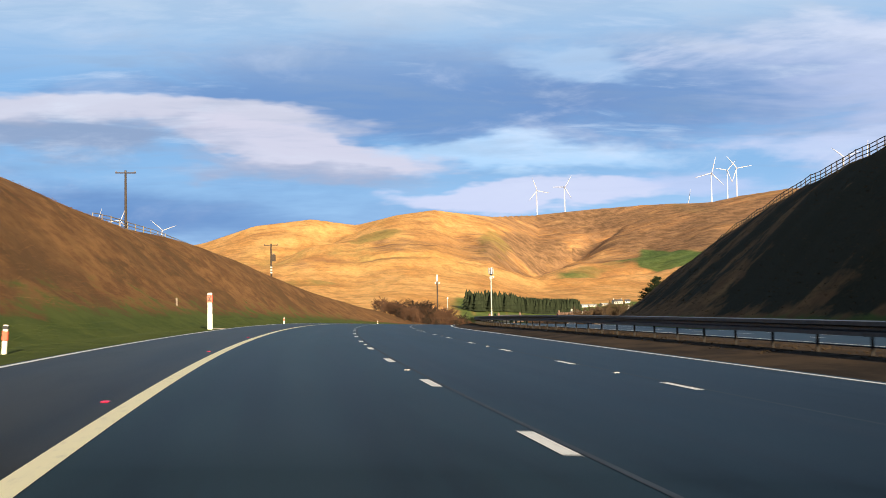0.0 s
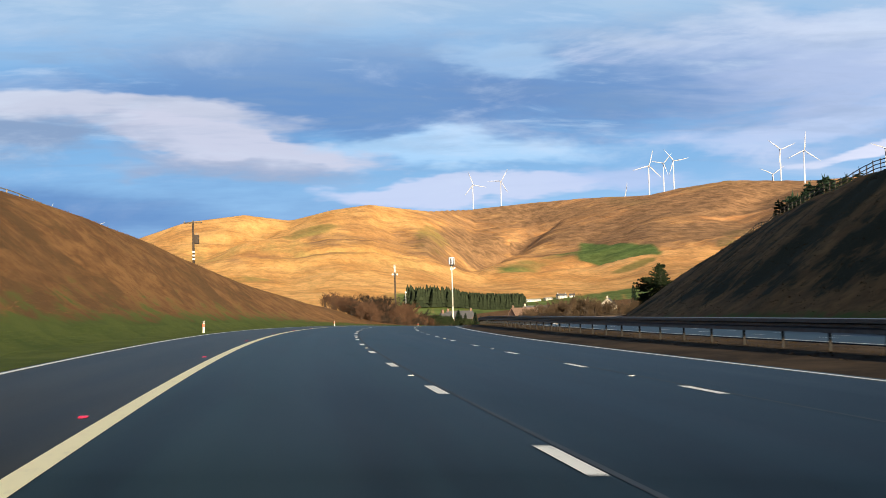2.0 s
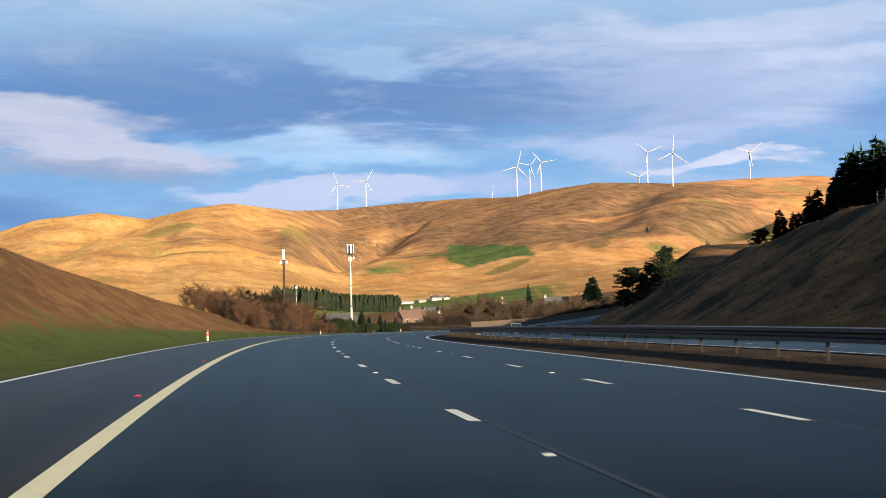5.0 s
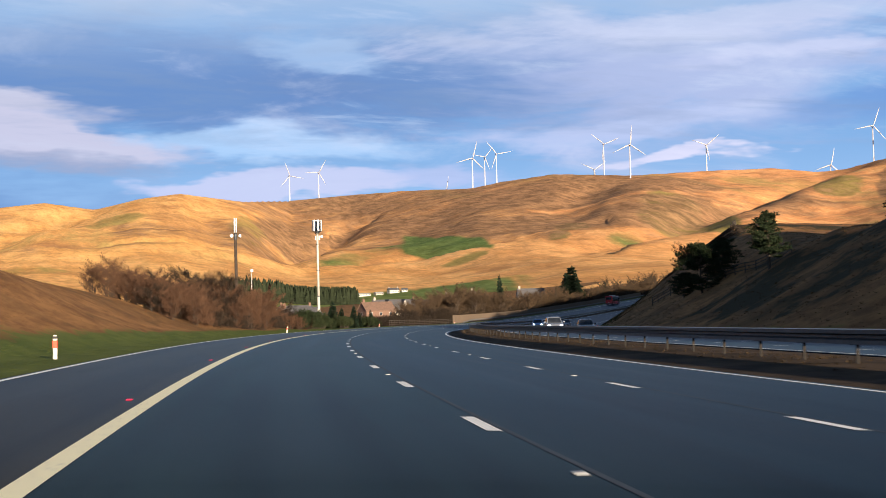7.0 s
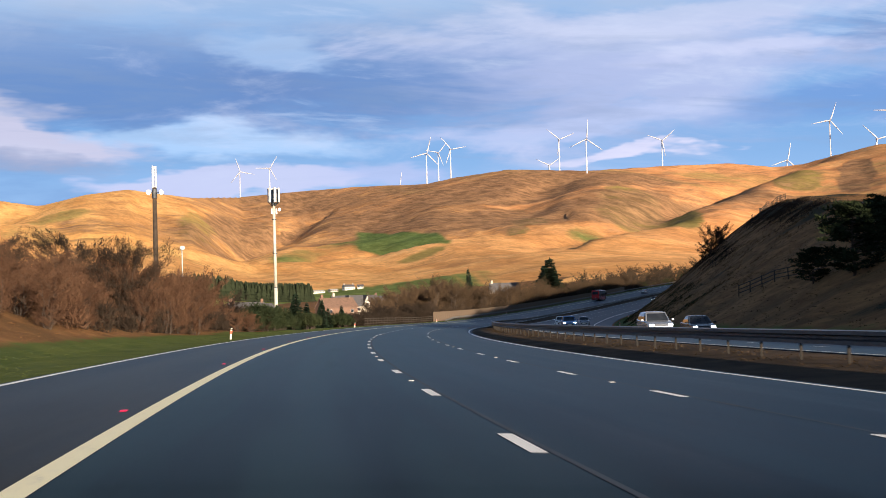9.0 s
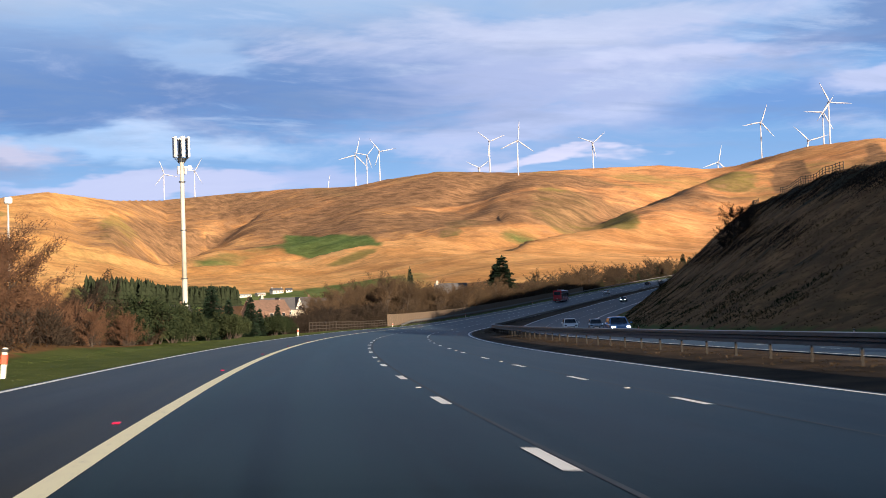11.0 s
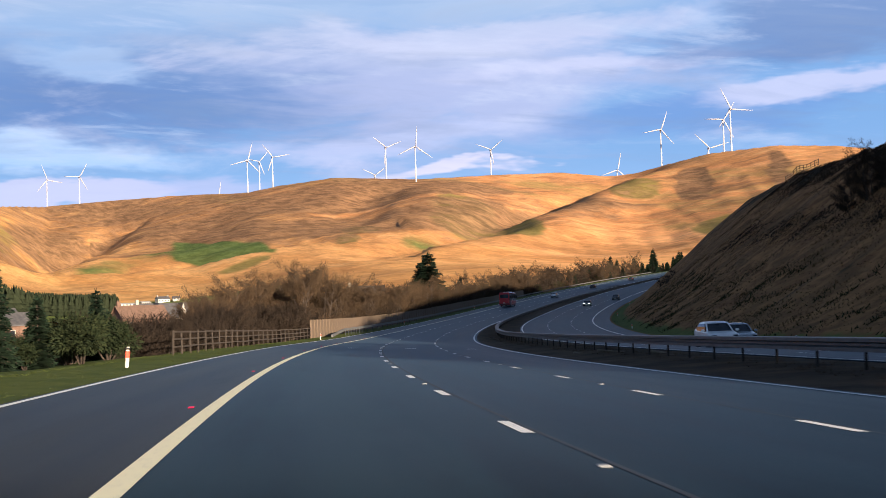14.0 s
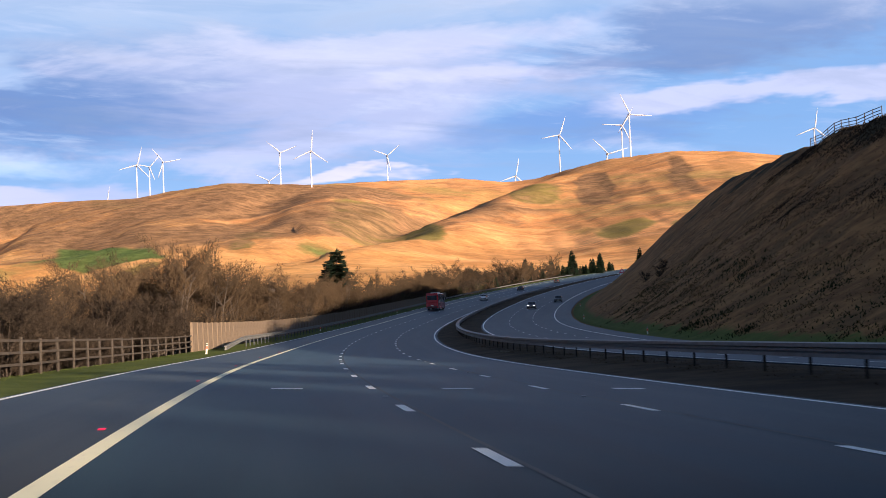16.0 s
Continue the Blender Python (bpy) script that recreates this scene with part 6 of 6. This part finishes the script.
M["tail"] = plain("tail_lamp", (0.45, 0.02, 0.02), (0.55, 0.03, 0.03), 10, 0.3)


def wheel(parent, x, y, r=0.32, w=0.2):
    bm = bmesh.new()
    add_tube(bm, (x - w / 2, y, r), (x + w / 2, y, r), r, r, 18)
    wh = part("wheel", bm, M["rubber"], parent)
    bm = bmesh.new()
    sx = 1 if x > 0 else -1
    add_tube(bm, (x + sx * (w / 2 - 0.01), y, r), (x + sx * (w / 2 + 0.015), y, r), r * 0.62, r * 0.55, 12)
    part("rim", bm, M["pale_steel"], wh)


def car(s, u, paint, label, kind="hatch", toward=True, lit=True):
    """A car built from lofted cross-sections: lower body, glasshouse, wheels, lamps, mirrors."""
    p = at(s, u)
    t = thing("car", pose(*p, rz=heading(s) + (180 if toward else 0)), label, "car", "traffic on the motorway")
    L, W, H = {"hatch": (4.2, 1.76, 1.47), "suv": (4.6, 1.86, 1.62), "saloon": (4.6, 1.8, 1.43)}[kind]
    roof0, roof1 = {"hatch": (-0.40, 0.03), "suv": (-0.44, 0.05), "saloon": (-0.30, 0.03)}[kind]
    belt = 0.62 * H
    bm = bmesh.new()
    rows = []
    for f, zt, wf in ((-0.5, 0.62, 0.86), (-0.47, 0.72 if kind != "saloon" else 0.66, 0.95), (-0.3, 0.66, 1.0), (0.0, 0.64, 1.0), (0.22, 0.63, 1.0), (0.36, 0.57, 0.98), (0.46, 0.50, 0.92), (0.5, 0.40, 0.82)):
        y, hw, top = f * L, W / 2 * wf, zt * H
        rows.append([bm.verts.new(q) for q in ((-hw * 0.96, y, 0.20), (-hw, y, 0.45), (-hw * 0.98, y, top * 0.93), (-hw * 0.86, y, top), (hw * 0.86, y, top), (hw * 0.98, y, top * 0.93), (hw, y, 0.45), (hw * 0.96, y, 0.20))])
    for a, b in zip(rows, rows[1:]):
        for i in range(8):
            bm.faces.new((a[i], a[(i + 1) % 8], b[(i + 1) % 8], b[i]))
    bm.faces.new(rows[0]), bm.faces.new(rows[-1][::-1])
    bmesh.ops.recalc_face_normals(bm, faces=bm.faces)
    part("body", bm, PAINT[paint], t, smooth=False)

    def cabin(name, levels, mat):
        """Rounded shell through rings at (height share, inset) between belt line and roof."""
        b2 = bmesh.new()
        y0, y1 = (roof0 - 0.05) * L, 0.24 * L
        t0, t1 = (roof0 + (0.08 if kind != "saloon" else 0.12)) * L, roof1 * L
        rings = []
        for f, inset in levels:
            z = belt - 0.03 + (H - belt + 0.03) * f
            hw = W / 2 * (0.92 - 0.20 * f) - inset
            ya, yb = y0 + (t0 - y0) * f + inset, y1 + (t1 - y1) * f - inset
            c = 0.12
            rings.append([b2.verts.new((x, y, z)) for x, y in ((-hw + c, ya), (hw - c, ya), (hw, ya + c), (hw, yb - 2 * c), (hw - c, yb - 0.3 * c), (0, yb), (-hw + c, yb - 0.3 * c), (-hw, yb - 2 * c), (-hw, ya + c))])
        n = len(rings[0])
        for a, b in zip(rings, rings[1:]):
            for i in range(n):
                b2.faces.new((a[i], a[(i + 1) % n], b[(i + 1) % n], b[i]))
        b2.faces.new(rings[-1]), b2.faces.new(rings[0][::-1])
        bmesh.ops.recalc_face_normals(b2, faces=b2.faces)
        return part(name, b2, mat, t)
    cabin("glasshouse", ((0.0, 0.0), (0.5, -0.02), (0.82, 0.0)), M["glass"])
    cabin("roof", ((0.80, -0.015), (0.90, 0.03), (0.97, 0.12), (1.0, 0.30)), PAINT[paint])
    for sx in (-1, 1):
        bm = bmesh.new()
        add_tube(bm, (sx * W * 0.41, 0.225 * L, belt), (sx * W * 0.335, roof1 * L + 0.02, H - 0.08), 0.045, 0.045, 6)
        part("windscreen_pillar", bm, PAINT[paint], t)
        for yy in (-0.30, 0.31):
            wheel(t, sx * (W / 2 - 0.10), yy * L, 0.32 if kind != "suv" else 0.36)
        box("headlight", (sx * W * 0.34 - 0.14, 0.462 * L, 0.40 * H), (sx * W * 0.34 + 0.14, 0.497 * L, 0.49 * H), M["headlight"] if lit else M["glass"], t, 0.02)
        box("tail_lamp", (sx * W * 0.39 - 0.09, -0.505 * L, 0.48 * H), (sx * W * 0.39 + 0.09, -0.485 * L, 0.62 * H), M["tail"], t, 0.01)
        box("mirror", (sx * (W / 2 + 0.09) - 0.09, 0.2 * L, belt), (sx * (W / 2 + 0.09) + 0.09, 0.23 * L, belt + 0.13), PAINT[paint], t, 0.03)
    box("grille", (-0.45, 0.475 * L, 0.24), (0.45, 0.505 * L, 0.36 * H), M["black"], t, 0.02)
    box("number_plate", (-0.26, 0.50 * L, 0.34), (0.26, 0.512 * L, 0.45), M["white_plastic"], t)
    box("bumper", (-W * 0.44, -0.515 * L, 0.28), (W * 0.44, -0.49 * L, 0.50), M["black"], t, 0.02)
    return t


car(347, 22.6, "silver", "silver sport utility car with its headlights on", "suv")
car(351, 26.3, "black", "dark grey saloon car on the far carriageway", "saloon")
car(421, 22.7, "blue", "light blue hatchback car with its headlights on", "hatch")
car(472, 22.7, "white", "white hatchback car on the far carriageway", "hatch", True, False)
car(482, 26.3, "silver", "silver hatchback car on the far carriageway", "hatch", True, False)
car(742, 22.7, "black", "black saloon car with its headlights on", "saloon")
car(786, 26.3, "black", "dark blue hatchback car on the far carriageway", "hatch", True, False)
car(813, 5.6, "white", "white hatchback car in the middle lane", "hatch", False, False)
car(893, 5.6, "black", "dark saloon car in the middle lane", "saloon", False, False)
car(985, 5.6, "black", "dark saloon car far along the motorway", "saloon", False, False)


def coach(s, u):
    p = at(s, u)
    t = thing("coach", pose(*p, rz=heading(s)), "red touring coach with dark windows seen from behind", "coach", "traffic on the motorway")
    W, L, H = 2.55, 12.0, 3.55
    bm = bmesh.new()
    add_box(bm, (-W / 2, -L / 2, 0.32), (W / 2, L / 2, 1.55), 0.10)
    part("lower_body", bm, PAINT["red"], t)
    bm = bmesh.new()
    add_box(bm, (-W / 2, -L / 2 + 0.02, 1.5), (W / 2, -L / 2 + 1.3, H - 0.35), 0.10)
    part("rear_panel", bm, PAINT["red"], t)
    bm = bmesh.new()
    add_box(bm, (-W / 2 + 0.03, -L / 2 + 1.2, 1.5), (W / 2 - 0.03, L / 2 - 0.08, H - 0.42), 0.05)
    part("side_glass", bm, M["glass"], t)
    bm = bmesh.new()
    add_box(bm, (-W / 2 + 0.02, -L / 2 + 0.15, H - 0.45), (W / 2 - 0.02, L / 2 - 0.25, H - 0.05), 0.14)
    part("roof", bm, PAINT["red"], t)
    box("air_unit", (-0.85, -1.5, H - 0.08), (0.85, 1.8, H + 0.15), M["antenna"], t, 0.06)
    box("rear_window", (-1.0, -L / 2 - 0.01, 2.05), (1.0, -L / 2 + 0.1, 3.0), M["glass"], t, 0.03)
    box("rear_band", (-1.1, -L / 2 - 0.02, 0.45), (1.1, -L / 2 + 0.05, 0.72), M["black"], t, 0.02)
    box("number_plate", (-0.26, -L / 2 - 0.03, 0.80), (0.26, -L / 2, 0.92), M["white_plastic"], t)
    for sx in (-1, 1):
        box("tail_lamp", (sx * 1.1 - 0.09, -L / 2 - 0.02, 0.85), (sx * 1.1 + 0.09, -L / 2 + 0.02, 1.45), M["tail"], t, 0.01)
        for y in (-3.2, 3.9):
            wheel(t, sx * (W / 2 - 0.16), y, 0.5, 0.3)
        box("mirror", (sx * 1.45 - 0.12, L / 2 - 0.1, 2.2), (sx * 1.45 + 0.12, L / 2 + 0.15, 2.75), M["black"], t, 0.04)


coach(752, 1.75)
